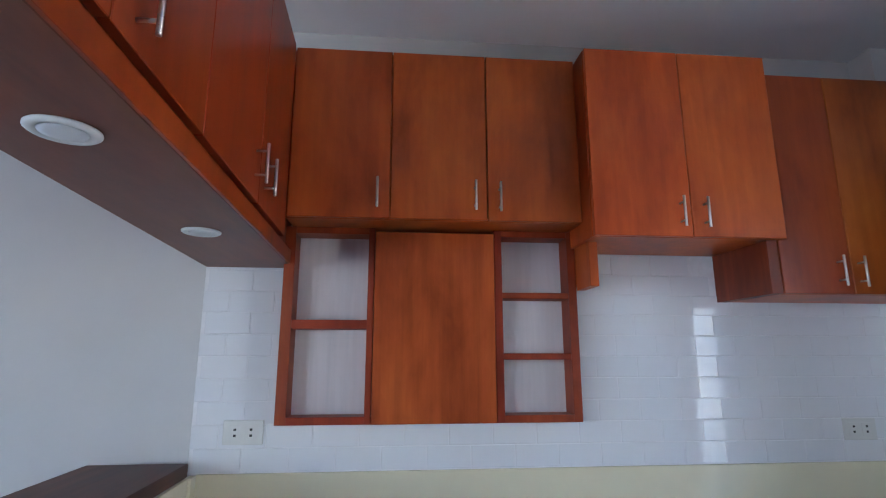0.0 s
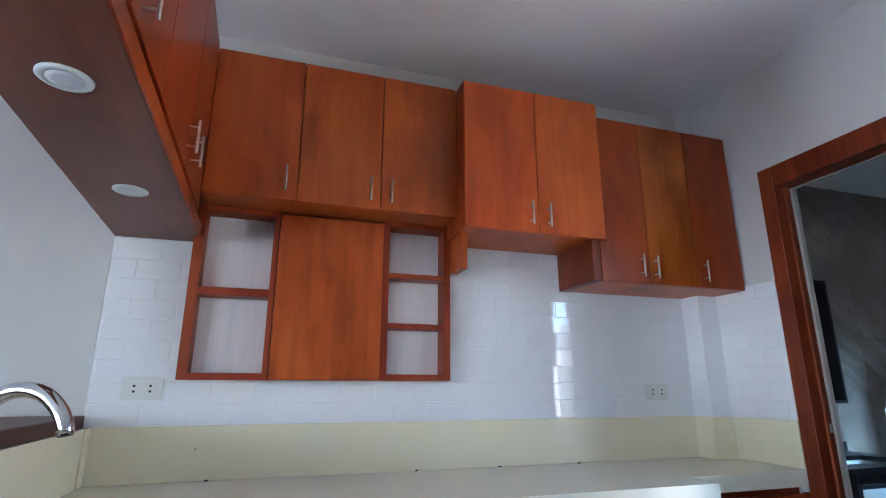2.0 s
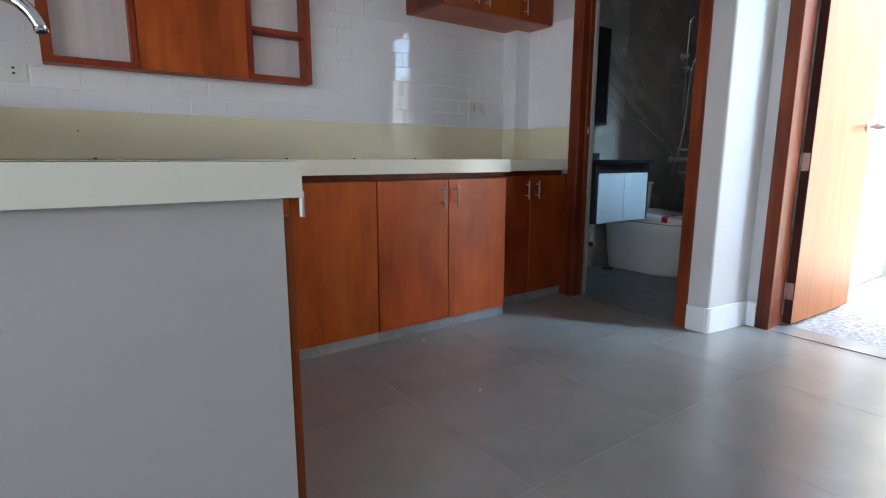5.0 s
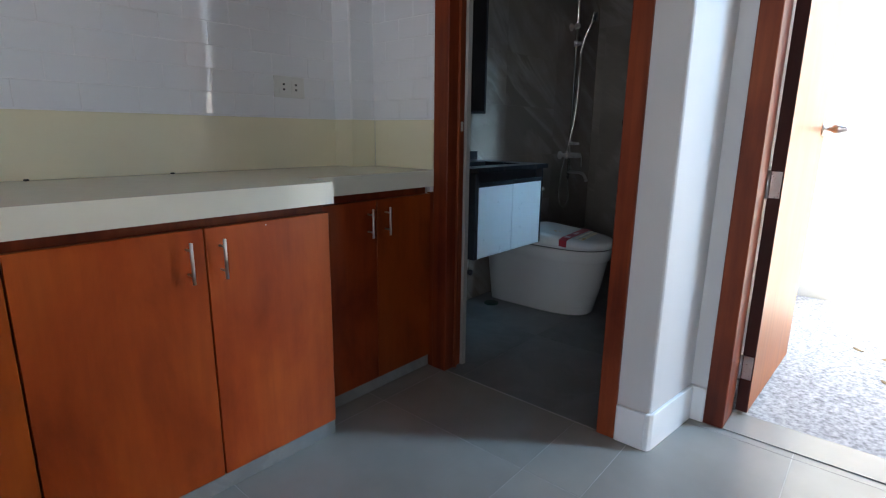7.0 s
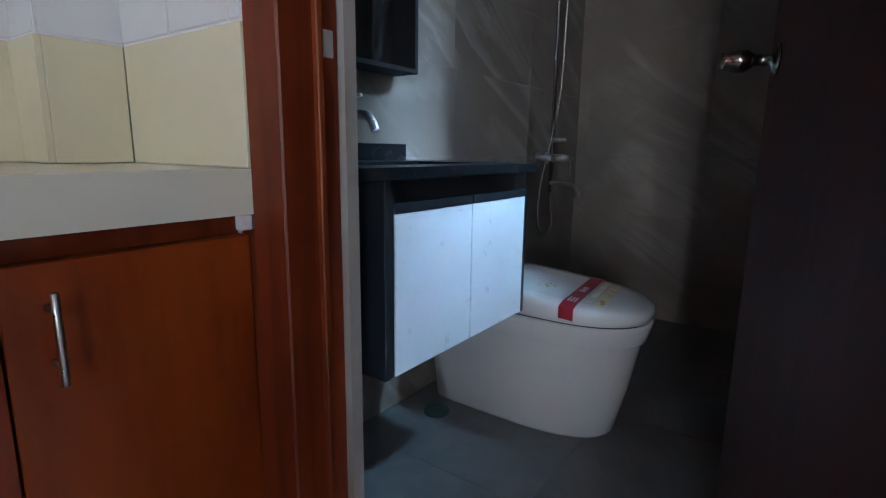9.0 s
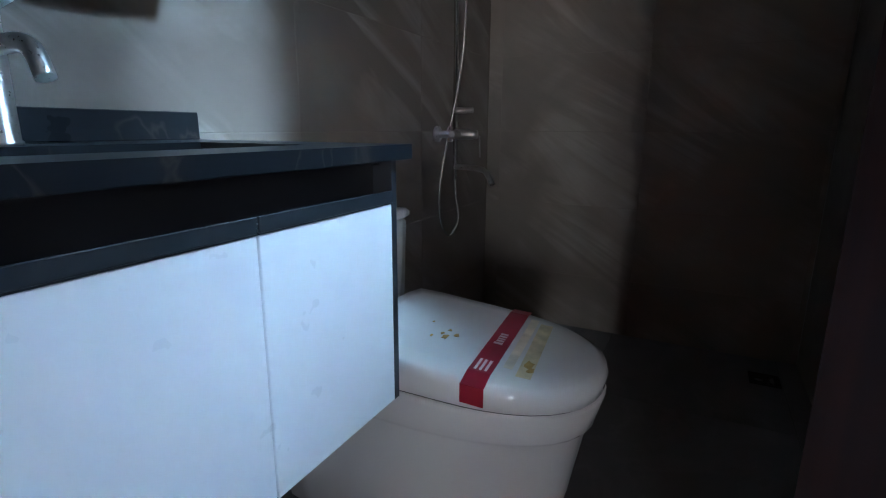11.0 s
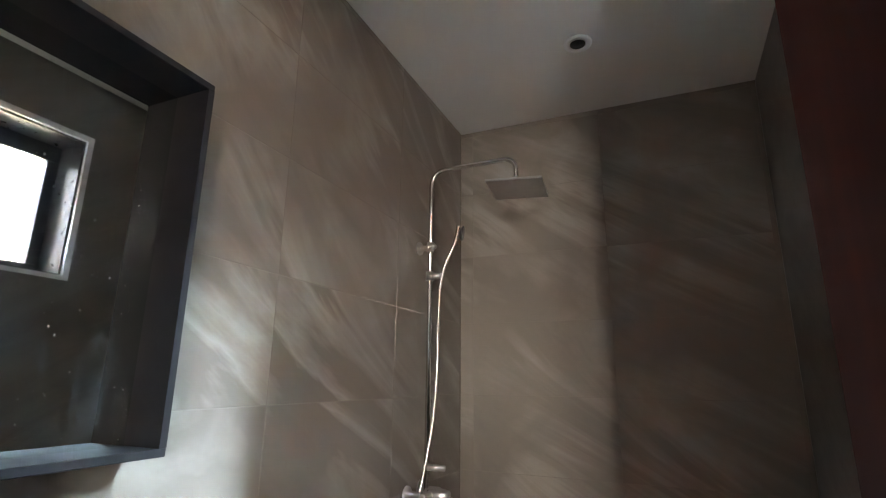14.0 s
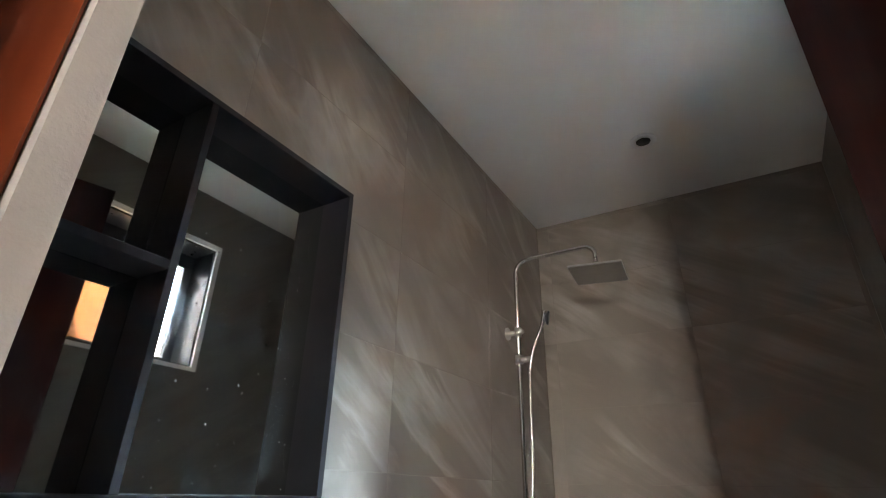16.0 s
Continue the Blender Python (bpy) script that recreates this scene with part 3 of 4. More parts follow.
part("cap", shear_box(lambda y: bar_x(y) - 0.325, lambda y: bar_x(y) + 0.004, PE - 0.02, -0.045, 1.070, 1.115, 0.003), WOOD_CAP, bar, "brown stained wooden cap")

end_wall = structure("wall_counter_end", prism([(bar_x(PE) + 0.001, -1.695), (0.660, -1.695), (0.660, -1.655), (bar_x(PE) + 0.001, -1.655)], 0, CB - 0.002), BAR_PAINT, "white painted end panel under the sink counter")


def handle(parent, at, along, out, length=0.108, r=0.0045, reach=0.030):
    """A round steel bar handle on two posts; at is the middle of its foot line."""
    at, along, out = Vector(at), Vector(along), Vector(out)
    bar_mid = at + out * reach
    bm = tube([bar_mid - along * length / 2, bar_mid - along * (length / 2 - 0.001), bar_mid + along * (length / 2 - 0.001), bar_mid + along * length / 2], [r * 0.8, r, r, r * 0.8], 10)
    posts = [tube([at + along * k * length * 0.30, bar_mid + along * k * length * 0.30], r * 0.75, 8) for k in (-1, 1)]
    return part("handle", join(bm, *posts), STEEL, parent, "brushed steel bar handle")


# wood tone per panel; on some doors it also darkens for shade
WOOD_TINTS = {"red": (0.98, 0.92, 0.95, 1), "plain": (1, 1, 1, 1), "golden": (0.80, 1.00, 0.86, 1), "warm": (1.08, 1.06, 1.0, 1), "deep": (0.58, 0.47, 0.52, 1), "dark_shaded": (0.62, 0.53, 0.55, 1), "dusky": (0.70, 0.64, 0.70, 1)}


def cabinet(name, x0, x1, yb, yf, z0, z1, doors, handles, label, group, stains, gap=0.0018):
    """A box cabinet on a wall that faces -y: seams between the doors and handle places (x, z)."""
    c = thing(name, ((x0 + x1) / 2, (yb + yf) / 2, z0), label, "cabinet", group)
    t = 0.016
    for a, b in ((x0, x0 + t), (x1 - t, x1)):
        part("side_panel", bx(a, b, yf + 0.020, yb, z0, z1, 0.001), WOOD, c)
    for nm, a, b in (("bottom_panel", z0, z0 + t), ("top_panel", z1 - t, z1)):
        part(nm, bx(x0 + t, x1 - t, yf + 0.020, yb, a, b), WOOD, c)
    part("back_panel", bx(x0 + t, x1 - t, yb - 0.006, yb, z0 + t, z1 - t), WOOD, c)
    for s in doors[1:-1]:
        part("divider", bx(s - 0.008, s + 0.008, yf + 0.020, yb - 0.006, z0 + t, z1 - t), WOOD, c)
    for i, (a, b) in enumerate(zip(doors, doors[1:])):
        d = part("door", bx(a + gap, b - gap, yf, yf + 0.018, z0 + 0.001, z1, 0.0015), WOOD, c, "mahogany veneer door")
        d.color = WOOD_TINTS[stains[i]]
        hx, hz = handles[i]
        if hx is not None:
            handle(d, (hx, yf, hz), (0, 0, 1), (0, -1, 0))
    return c


cabinet("wall_cabinet", 0.312, 1.354, -0.001, -0.240, 1.938, 2.575, [0.318, 0.668, 1.012, 1.354], [(0.624, 2.025), (0.967, 2.023), (1.055, 2.020)], "mahogany veneer wall cabinet with three doors above open shelves", "wall cabinets", ("red", "plain", "plain"))
cabinet("wall_cabinet", 1.356, 2.050, -0.001, -0.340, 1.871, 2.568, [1.356, 1.708, 2.050], [(1.667, 1.956), (1.753, 1.954)], "deeper mahogany veneer hood cabinet with two doors", "wall cabinets", ("warm", "warm"))
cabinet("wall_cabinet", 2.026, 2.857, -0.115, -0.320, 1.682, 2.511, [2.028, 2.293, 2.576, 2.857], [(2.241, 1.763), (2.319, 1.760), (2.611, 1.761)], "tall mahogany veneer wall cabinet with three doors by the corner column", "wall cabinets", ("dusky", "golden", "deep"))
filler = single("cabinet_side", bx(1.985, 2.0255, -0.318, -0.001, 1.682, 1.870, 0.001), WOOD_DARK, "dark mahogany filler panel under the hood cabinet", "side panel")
part("rear_box", bx(2.0258, 2.746, -0.114, -0.002, 1.683, 2.50), WOOD, filler)

# open display shelves below the first wall cabinet
shelf = thing("display_shelf", (0.83, -0.05, 1.240), "mahogany open display shelf with a closed middle panel", "shelf")
SF, SB, STOP = -0.100, -0.001, 1.937
for a, b in ((0.290, 0.328), (0.592, 0.614), (1.058, 1.087), (1.339, 1.370)):
    part("upright", bx(a, b, SF, SB, 1.240, STOP, 0.001), WOOD_EDGE, shelf)
for a, b, z in ((0.328, 0.592, 1.240), (0.614, 1.058, 1.240), (1.087, 1.339, 1.240)):
    part("bottom_board", bx(a, b, SF, SB, z, z + 0.026, 0.001), WOOD_EDGE, shelf)
for a, b, z0, z1 in ((0.328, 0.592, 1.566, 1.598), (1.087, 1.339, 1.680, 1.702), (1.087, 1.339, 1.458, 1.481)):
    part("shelf_board", bx(a, b, SF + 0.004, SB, z0, z1, 0.001), WOOD_EDGE, shelf)
for a, b in ((0.328, 0.592), (1.087, 1.339)):
    part("top_board", bx(a, b, SF + 0.002, SB, STOP - 0.024, STOP, 0.001), WOOD_EDGE, shelf)
    part("back_panel", bx(a, b, -0.010, -0.002, 1.266, STOP - 0.0242), BACK, shelf, "pale pinkish laminate back")
part("panel_door", bx(0.6165, 1.0555, SF - 0.012, SF + 0.006, 1.241, 1.921, 0.0015), WOOD_PANEL, shelf, "flush mahogany door without handle")
part("side_panel", join(bx(1.372, 1.404, -0.238, -0.101, 1.712, 1.870, 0.001), bx(1.372, 1.404, -0.100, -0.001, 1.735, 1.870)), WOOD, shelf, "drop panel beside the hood")


# cabinets over the bar, out of square like it
def dfx(y):
    return 0.310 - 0.031 * y


def dlx(y):
    return -0.012 - 0.065 * y


hang = thing("wall_cabinet", (0.2, -0.9, 1.797), "mahogany cabinet hung over the bar with recessed downlights", "cabinet", "wall cabinets")
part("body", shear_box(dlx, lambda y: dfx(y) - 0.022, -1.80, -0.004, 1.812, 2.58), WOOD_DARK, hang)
part("soffit", shear_box(dlx, lambda y: dfx(y) - 0.008, -1.80, -0.003, 1.797, 1.811, 0.001), SOFFIT, hang, "brown laminate underside")
part("fascia", shear_box(lambda y: dfx(y) - 0.0075, dfx, -1.80, -0.105, 1.797, 1.846, 0.001), WOOD, hang, "lighter mahogany edge strip").color = WOOD_TINTS["dusky"]
for ya, yb, hy in ((-0.245, -0.630, -0.575), (-0.633, -1.060, -0.685), (-1.063, -1.390, -1.335), (-1.393, -1.795, -1.445)):
    d = part("door", shear_box(lambda y: dfx(y) - 0.018, dfx, yb, ya, 1.866, 2.58, 0.0015), WOOD, hang, "mahogany veneer door")
    # dark tint paints shade onto these east-facing doors, offsetting the back door's light
    d.color = WOOD_TINTS["deep"]
    handle(d, (dfx(hy), hy, 1.958 if hy > -1 else 1.938), (0, 0, 1), (1, 0, 0))
for y, x in ((-1.225, 0.212), (-0.592, 0.179)):
    lamp = thing("downlight", (x, y, 1.797), "round white recessed downlight, switched off", "downlight", "bar downlights")
    part("rim", lathe((x, y, 1.7965), (0, 0, -1), [(0, 0.049), (0.003, 0.049), (0.006, 0.045), (0.006, 0.037), (0.003, 0.033), (0.001, 0.0)]), TRIM, lamp, "white plastic rim")
    part("diffuser", lathe((x, y, 1.7925), (0, 0, -1), [(0, 0.0325), (0.0015, 0.032), (0.003, 0.02), (0.003, 0.0)]), LENS, lamp, "frosted lens")

# base cabinets
for x0, x1, doors, hs, lab in ((0.668, 1.462, [0.700, 1.057, 1.462], [(1.014, 0.688), (1.104, 0.688)], "mahogany veneer base cabinet with two doors"), (1.462, 2.262, [1.462, 1.869, 2.262], [(1.821, 0.692), (1.907, 0.690)], "mahogany veneer base cabinet with two doors")):
    c = thing("base_cabinet", ((x0 + x1) / 2, -0.3, 0), lab, "cabinet", "base cabinets")
    part("body", join(bx(x0 + 0.0005, x1 - 0.0005, -0.560, -0.014, 0.052, 0.770), bx(x0 + 0.0005, x1 - 0.0005, -0.545, -0.014, 0.770, CB - 0.002)), WOOD_DARK, c)
    part("plinth", bx(x0, x1, -0.572, -0.014, 0.0, 0.051, 0.001), TOE, c, "grey tiled plinth")
    for i, (a, b) in enumerate(zip(doors, doors[1:])):
        d = part("door", bx(a + 0.002, b - 0.002, -0.580, -0.561, 0.054, 0.772, 0.0015), WOOD, c, "mahogany veneer door")
        handle(d, (hs[i][0], -0.580, hs[i][1]), (0, 0, 1), (0, -1, 0))
c = thing("base_cabinet", (2.57, -0.25, 0), "shallow mahogany base cabinet beside the bathroom door", "cabinet", "base cabinets")
part("body", join(bx(2.2635, DX0 - 0.003, -0.438, -0.127, 0.052, 0.770), bx(2.2635, DX0 - 0.003, -0.422, -0.127, 0.770, CB - 0.002)), WOOD_DARK, c)
part("plinth", bx(2.2635, DX0 - 0.003, -0.446, -0.127, 0.0, 0.051, 0.001), TOE, c, "grey tiled plinth")
part("filler", bx(DX0 - 0.006, DX0 - 0.0006, -0.4750, -0.4385, 0.0, CB - 0.024), WOOD_DARK, c, "dark filler strip beside the door frame")
for a, b, hx in ((2.264, 2.569, 2.528), (2.572, DX0 - 0.0075, 2.614)):
    d = part("door", bx(a, b, -0.458, -0.439, 0.054, 0.772, 0.0015), WOOD, c, "mahogany veneer door")
    # darker wood, with the shade beside the doorway put into its tint
    d.color = WOOD_TINTS["dark_shaded"]
    handle(d, (hx, -0.458, 0.690), (0, 0, 1), (0, -1, 0))
c = thing("base_cabinet", (0.4, -1.1, 0), "mahogany sink cabinet under the bar counter", "cabinet", "base cabinets")
part("body", join(bx(0.19, 0.640, -1.653, -0.58, 0.052, 0.60), bx(0.61, 0.640, -1.653, -0.62, 0.60, 0.78)), WOOD_DARK, c)
part("plinth", bx(0.19, 0.648, -1.653, -0.59, 0, 0.051), TOE, c, "grey tiled plinth")
for a, b, hy in ((-1.690, -1.345, -1.39), (-1.341, -0.985, -1.03), (-0.981, -0.625, -0.66)):
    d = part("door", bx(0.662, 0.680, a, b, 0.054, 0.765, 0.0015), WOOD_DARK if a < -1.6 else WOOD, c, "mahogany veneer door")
    handle(d, (0.680, hy, 0.69), (0, 0, 1), (1, 0, 0))
part("rail", bx(0.641, 0.661, -1.653, -0.60, 0.052, 0.765), WOOD_DARK, c)

# sink
sink = thing("sink", (0.39, -1.13, 0.68), "undermounted square stainless steel sink in the worktop", "sink")
t = 0.004
RIM = CT - 0.014
part("bowl", join(shear_box(lambda y: sx0(y) + 0.0005, lambda y: sx0(y) + t, SYA + t, SYB - t, 0.66, RIM), shear_box(lambda y: sx1(y) - t, lambda y: sx1(y) - 0.0005, SYA + t, SYB - t, 0.66, RIM),
    shear_box(lambda y: sx0(y) + 0.0005, lambda y: sx1(y) - 0.0005, SYB - t, SYB - 0.0005, 0.66, RIM), shear_box(lambda y: sx0(y) + 0.0005, lambda y: sx1(y) - 0.0005, SYA + 0.0005, SYA + t, 0.66, RIM), shear_box(lambda y: sx0(y) + 0.0005, lambda y: sx1(y) - 0.0005, SYA + 0.0005, SYB - 0.0005, 0.656, 0.66)), SINK, sink, "dull steel bowl")
# rounded bowl corners in brighter steel, which paints in their highlight
for x, y in ((sx0(SYB) + 0.010, SYB - 0.012), (sx1(SYB) - 0.010, SYB - 0.012), (sx0(SYA) + 0.010, SYA + 0.012), (sx1(SYA) - 0.010, SYA + 0.012)):
    part("corner_highlight", tube([(x, y, 0.6605), (x, y, RIM - 0.001)], 0.0085, 12), STEEL, sink, "rounded corner with its highlight in brighter steel")
part("drain", lathe((0.385, -1.13, 0.660), (0, 0, 1), [(0, 0.045), (0.003, 0.045), (0.004, 0.036), (0.001, 0.030), (0.001, 0.0)]), STEEL, sink)

# gooseneck tap
tap = thing("kitchen_tap", (0.152, -1.155, CT), "tall chrome gooseneck kitchen tap beside the sink", "faucet")
u = Vector((0.93, -0.37, 0)).normalized()
b0 = Vector((0.152, -1.155, CT))
part("body", lathe(b0, (0, 0, 1), [(0, 0.0295), (0, 0.0300), (0.006, 0.0300), (0.0065, 0.0297), (0.0075, 0.0250), (0.0080, 0.0246), (0.0985, 0.0246), (0.0995, 0.0242), (0.1000, 0.0150), (0.1005, 0.0140)]), CHROME, tap)
R = 0.090
pts = [b0 + Vector((0, 0, 0.099)), b0 + Vector((0, 0, 0.20))] + [p for p in arc(b0 + Vector((0, 0, 0.255)) + u * R, -u, (0, 0, 1), R, 0, 170, 22)]
part("spout", tube(pts, 0.0135, 18), CHROME, tap)
part("nozzle", tube([pts[-1] + (pts[-1] - pts[-2]).normalized() * 0.0002, pts[-1] + (pts[-1] - pts[-2]).normalized() * 0.0012], 0.0110, 16), DARK, tap, "dark aerator mouth")
w = Vector((0.97, -0.25, 0)).normalized()
lev = part("lever", join(tube([b0 + w * 0.015 + Vector((0, 0, 0.053)), b0 + w * 0.062 + Vector((0, 0, 0.053)), b0 + w * 0.066 + Vector((0, 0, 0.053))], [0.017, 0.017, 0.012], 16),
    tube([b0 + w * 0.056 + Vector((0, 0, 0.060)), b0 + w * 0.062 + Vector((0, 0, 0.096)), b0 + w * 0.066 + Vector((0, 0, 0.128))], [0.006, 0.005, 0.0045], 10)), CHROME, tap)


def outlet(x0, x1, z0, z1, label):
    o = thing("wall_outlet", ((x0 + x1) / 2, -0.006, z0), label, "outlet", "kitchen outlets")
    part("plate", bx(x0, x1, -0.0135, -0.0062, z0, z1, 0.002), PLATE, o, "pale grey plastic plate")
    for k in (0.30, 0.70):
        cx = x0 + (x1 - x0) * k
        s = part("socket", bx(cx - 0.021, cx + 0.021, -0.0155, -0.0137, z0 + 0.016, z1 - 0.016, 0.001), PLATE, o)
        for dz in (-0.010, 0.010):
            part("slot", join(bx(cx - 0.0045, cx + 0.0045, -0.0160, -0.0156, (z0 + z1) / 2 + dz - 0.004, (z0 + z1) / 2 + dz + 0.004)), DARK, s, "dark contact slot")
    return o


outlet(0.098, 0.237, 1.166, 1.249, "double wall outlet on the glazed tiles")
outlet(2.446, 2.585, 1.150, 1.232, "double wall outlet near the corner column")
for x, y in ((1.24, -0.02), (1.62, -0.025), (0.42, -0.018), (2.02, -0.03)):
    single("dirt_speck", bx(x, x + 0.014, y, y + 0.008, CT, CT + 0.006, 0.002), DARK, "small dark crumb of debris on the worktop", "debris", "worktop debris")

for x, y in ((1.649, -0.677), (1.522, -1.259)):
    single("plaster_crumb", bx(x, x + 0.007, y, y + 0.005, 0.0, 0.004, 0.0012), TRIM, "tiny white plaster crumb on the tiled floor", "debris", "floor debris")
single("paint_fleck", bx(2.0420, 2.0455, -0.5808, -0.5801, 0.7590, 0.7620, 0.0002), TRIM, "tiny white paint fleck on a mahogany door", "stain")
single("dirt_speck", bx(0.375, 0.380, -0.0135, -0.0121, 0.983, 0.988, 0.0004), DARK, "small dark speck on the cream upstand", "stain")


# ---------- back door, standing open outwards ----------
def lever_knob(parent, m, mat, neck=0.0):
    """A round knob on a rose, axis +y in its own frame."""
    k = part("knob", moved(lathe((0, 0, 0), (0, 1, 0), [(0, 0.029), (0.004, 0.029), (0.008, 0.022), (0.011, 0.011), (neck + 0.028, 0.010), (neck + 0.034, 0.016), (neck + 0.043, 0.0210), (neck + 0.058, 0.0215), (neck + 0.070, 0.0170), (neck + 0.076, 0.0150), (neck + 0.083, 0.0155), (neck + 0.084, 0.0)]), m), mat, parent, "round satin metal door knob")
    return k


leaf = thing("back_door", (3.385, -1.60, 0.02), "smooth orange-brown veneered back door, wide open outdoors", "door")
ML = Matrix.Translation((3.346, -1.587, 0)) @ pose(0, 0, 0, 0, 0, -2.2)
LW, LH = 0.729, 2.13
part("leaf", moved(bx(0, LW, -0.040, 0, 0.015, LH, 0.002), ML), WOOD_LEAF, leaf)
# thin strip over the hinge edge, much darker than the leaf
part("edge", moved(bx(-0.0035, -0.0005, -0.040, 0, 0.015, LH, 0.001), ML), WOOD_RED, leaf, "near-black red hinge edge")
lever_knob(leaf, ML @ pose(LW - 0.065, -0.0405, 1.055, 0, 0, 180), STEEL)
lever_knob(leaf, ML @ pose(LW - 0.065, 0.0005, 1.055, 0, 0, 0), STEEL)
for z in (0.19, 0.86, 1.95):
    part("hinge", join(moved(join(bx(-0.0060, -0.0037, -0.036, -0.0040, z - 0.045, z + 0.045, 0.001)), ML), tube([(3.3435, -1.583, z - 0.047), (3.3435, -1.583, z + 0.047)], 0.006, 10)), STEEL, leaf, "steel butt hinge")

random.seed(4)
for i in range(16):
    x, y = random.uniform(4.0, 5.2), random.uniform(-2.6, -1.68)
    a, s = random.uniform(0, 180), random.uniform(0.015, 0.035)
    bm = bmesh.new()
    ring = [bm.verts.new((s * math.cos(q) * (1 + 0.2 * math.sin(3 * q)), 0.45 * s * math.sin(q), 0.003 * math.cos(2 * q))) for q in [k * math.pi / 5 for k in range(10)]]
    f = bm.faces.new(ring)
    ext = bmesh.ops.extrude_face_region(bm, geom=[f])
    bmesh.ops.translate(bm, verts=[v for v in ext["geom"] if isinstance(v, bmesh.types.BMVert)], vec=(0, 0, 0.0015))
    single("dry_leaf", moved(bm, pose(x, y, -0.003, 0, 0, a)), LEAFBIT, "small curled dry leaf on the pebble paving", "leaf", "fallen leaves")

# ---------- bathroom door, open inwards ----------
bdoor = thing("bathroom_door", (3.02, -1.25, 0), "dark red-brown wooden bathroom door, standing open", "door")
MB = Matrix.Translation((2.985, -1.2235, 0)) @ pose(0, 0, 0, 0, 0, 15.3)
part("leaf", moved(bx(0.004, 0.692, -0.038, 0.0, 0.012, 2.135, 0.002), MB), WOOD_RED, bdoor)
lever_knob(bdoor, MB @ pose(0.634, 0.0005, 1.072), KNOB, 0.010)
lever_knob(bdoor, MB @ pose(0.638, -0.0385, 1.072, 0, 0, 180), KNOB)
part("latch", moved(bx(0.6925, 0.6945, -0.030, -0.008, 1.03, 1.09, 0.001), MB), STEEL, bdoor, "steel latch plate")
for z in (0.22, 1.117, 1.93):
    part("hinge", join(bx(2.936, 2.973, -1.2497, -1.2472, z - 0.045, z + 0.045, 0.001), tube([(2.978, -1.2410, z - 0.047), (2.978, -1.2410, z + 0.047)], 0.006, 10), moved(bx(0.0012, 0.0037, -0.036, -0.001, z - 0.045, z + 0.045, 0.0008), MB)), PALE_PLATE, bdoor, "steel butt hinge")

# ---------- vanity ----------
V0, V1, VF = 3.140, 3.738, -0.470
van = thing("vanity_cabinet", (3.44, -0.25, 0.44), "wall-hung black vanity cabinet with two white doors", "cabinet")
part("side_panel", bx(V0, V0 + 0.016, VF - 0.018, NB - 0.002, 0.440, 0.843, 0.001), BLACK, van, "black laminate side")
part("side_panel", bx(V1 - 0.014, V1, VF - 0.018, NB - 0.002, 0.440, 0.843, 0.001), BLACK, van, "black laminate side")
part("bottom", bx(V0 + 0.0165, V1 - 0.0145, VF, NB - 0.002, 0.440, 0.456), BLACK, van)
part("front_rail", bx(V0 + 0.0165, V1 - 0.0145, VF + 0.016, VF + 0.030, 0.457, 0.835), BLACK, van)
part("back", bx(V0 + 0.0165, V1 - 0.0145, -0.030, NB - 0.002, 0.457, 0.843), BLACK, van)
part("top_rail", bx(V0 + 0.0165, V1 - 0.0145, VF + 0.003, VF + 0.012, 0.836, 0.843), BLACK, van)
for a, b in ((V0 + 0.030, 3.4488), (3.4520, V1 - 0.015)):
    d = part("door", bx(a, b, VF - 0.018, VF - 0.001, 0.441, 0.776, 0.001), WHITE_DOOR, van, "white laminate door")
    part("grip", join(bx(a, b, VF - 0.020, VF + 0.006, 0.7765, 0.7785), bx(a, b, VF - 0.020, VF - 0.017, 0.7785, 0.797, 0.0008), bx(a, b, VF - 0.001, VF + 0.006, 0.7785, 0.784)), ALU, d, "dark aluminium grip rail")
part("stile", bx(V0 + 0.0165, V0 + 0.0285, VF - 0.017, VF - 0.0005, 0.441, 0.842, 0.001), BLACK, van)

top = thing("marble_countertop", (3.4, -0.25, 0.845), "black marble vanity top with rusty veins and a basin cut-out", "countertop")
T0, T1, TF = 3.052, 3.756, -0.506
H0, H1, HF, HB = 3.19, 3.636, -0.402, -0.178
part("slab", welded(bx(T0, H0, TF, NB - 0.001, 0.8445, 0.867, 0.0), bx(H1, T1, TF, NB - 0.001, 0.8445, 0.867, 0.0), bx(H0, H1, TF, HF, 0.8445, 0.867), bx(H0, H1, HB, NB - 0.001, 0.8445, 0.867)), SLAB, top)
part("upstand", bx(T0, 3.749, -0.038, NB - 0.001, 0.8675, 0.918, 0.0015), SLAB, top, "black marble upstand")
basin = thing("wash_basin", (3.41, -0.29, 0.73), "white rectangular undermount ceramic basin", "basin")


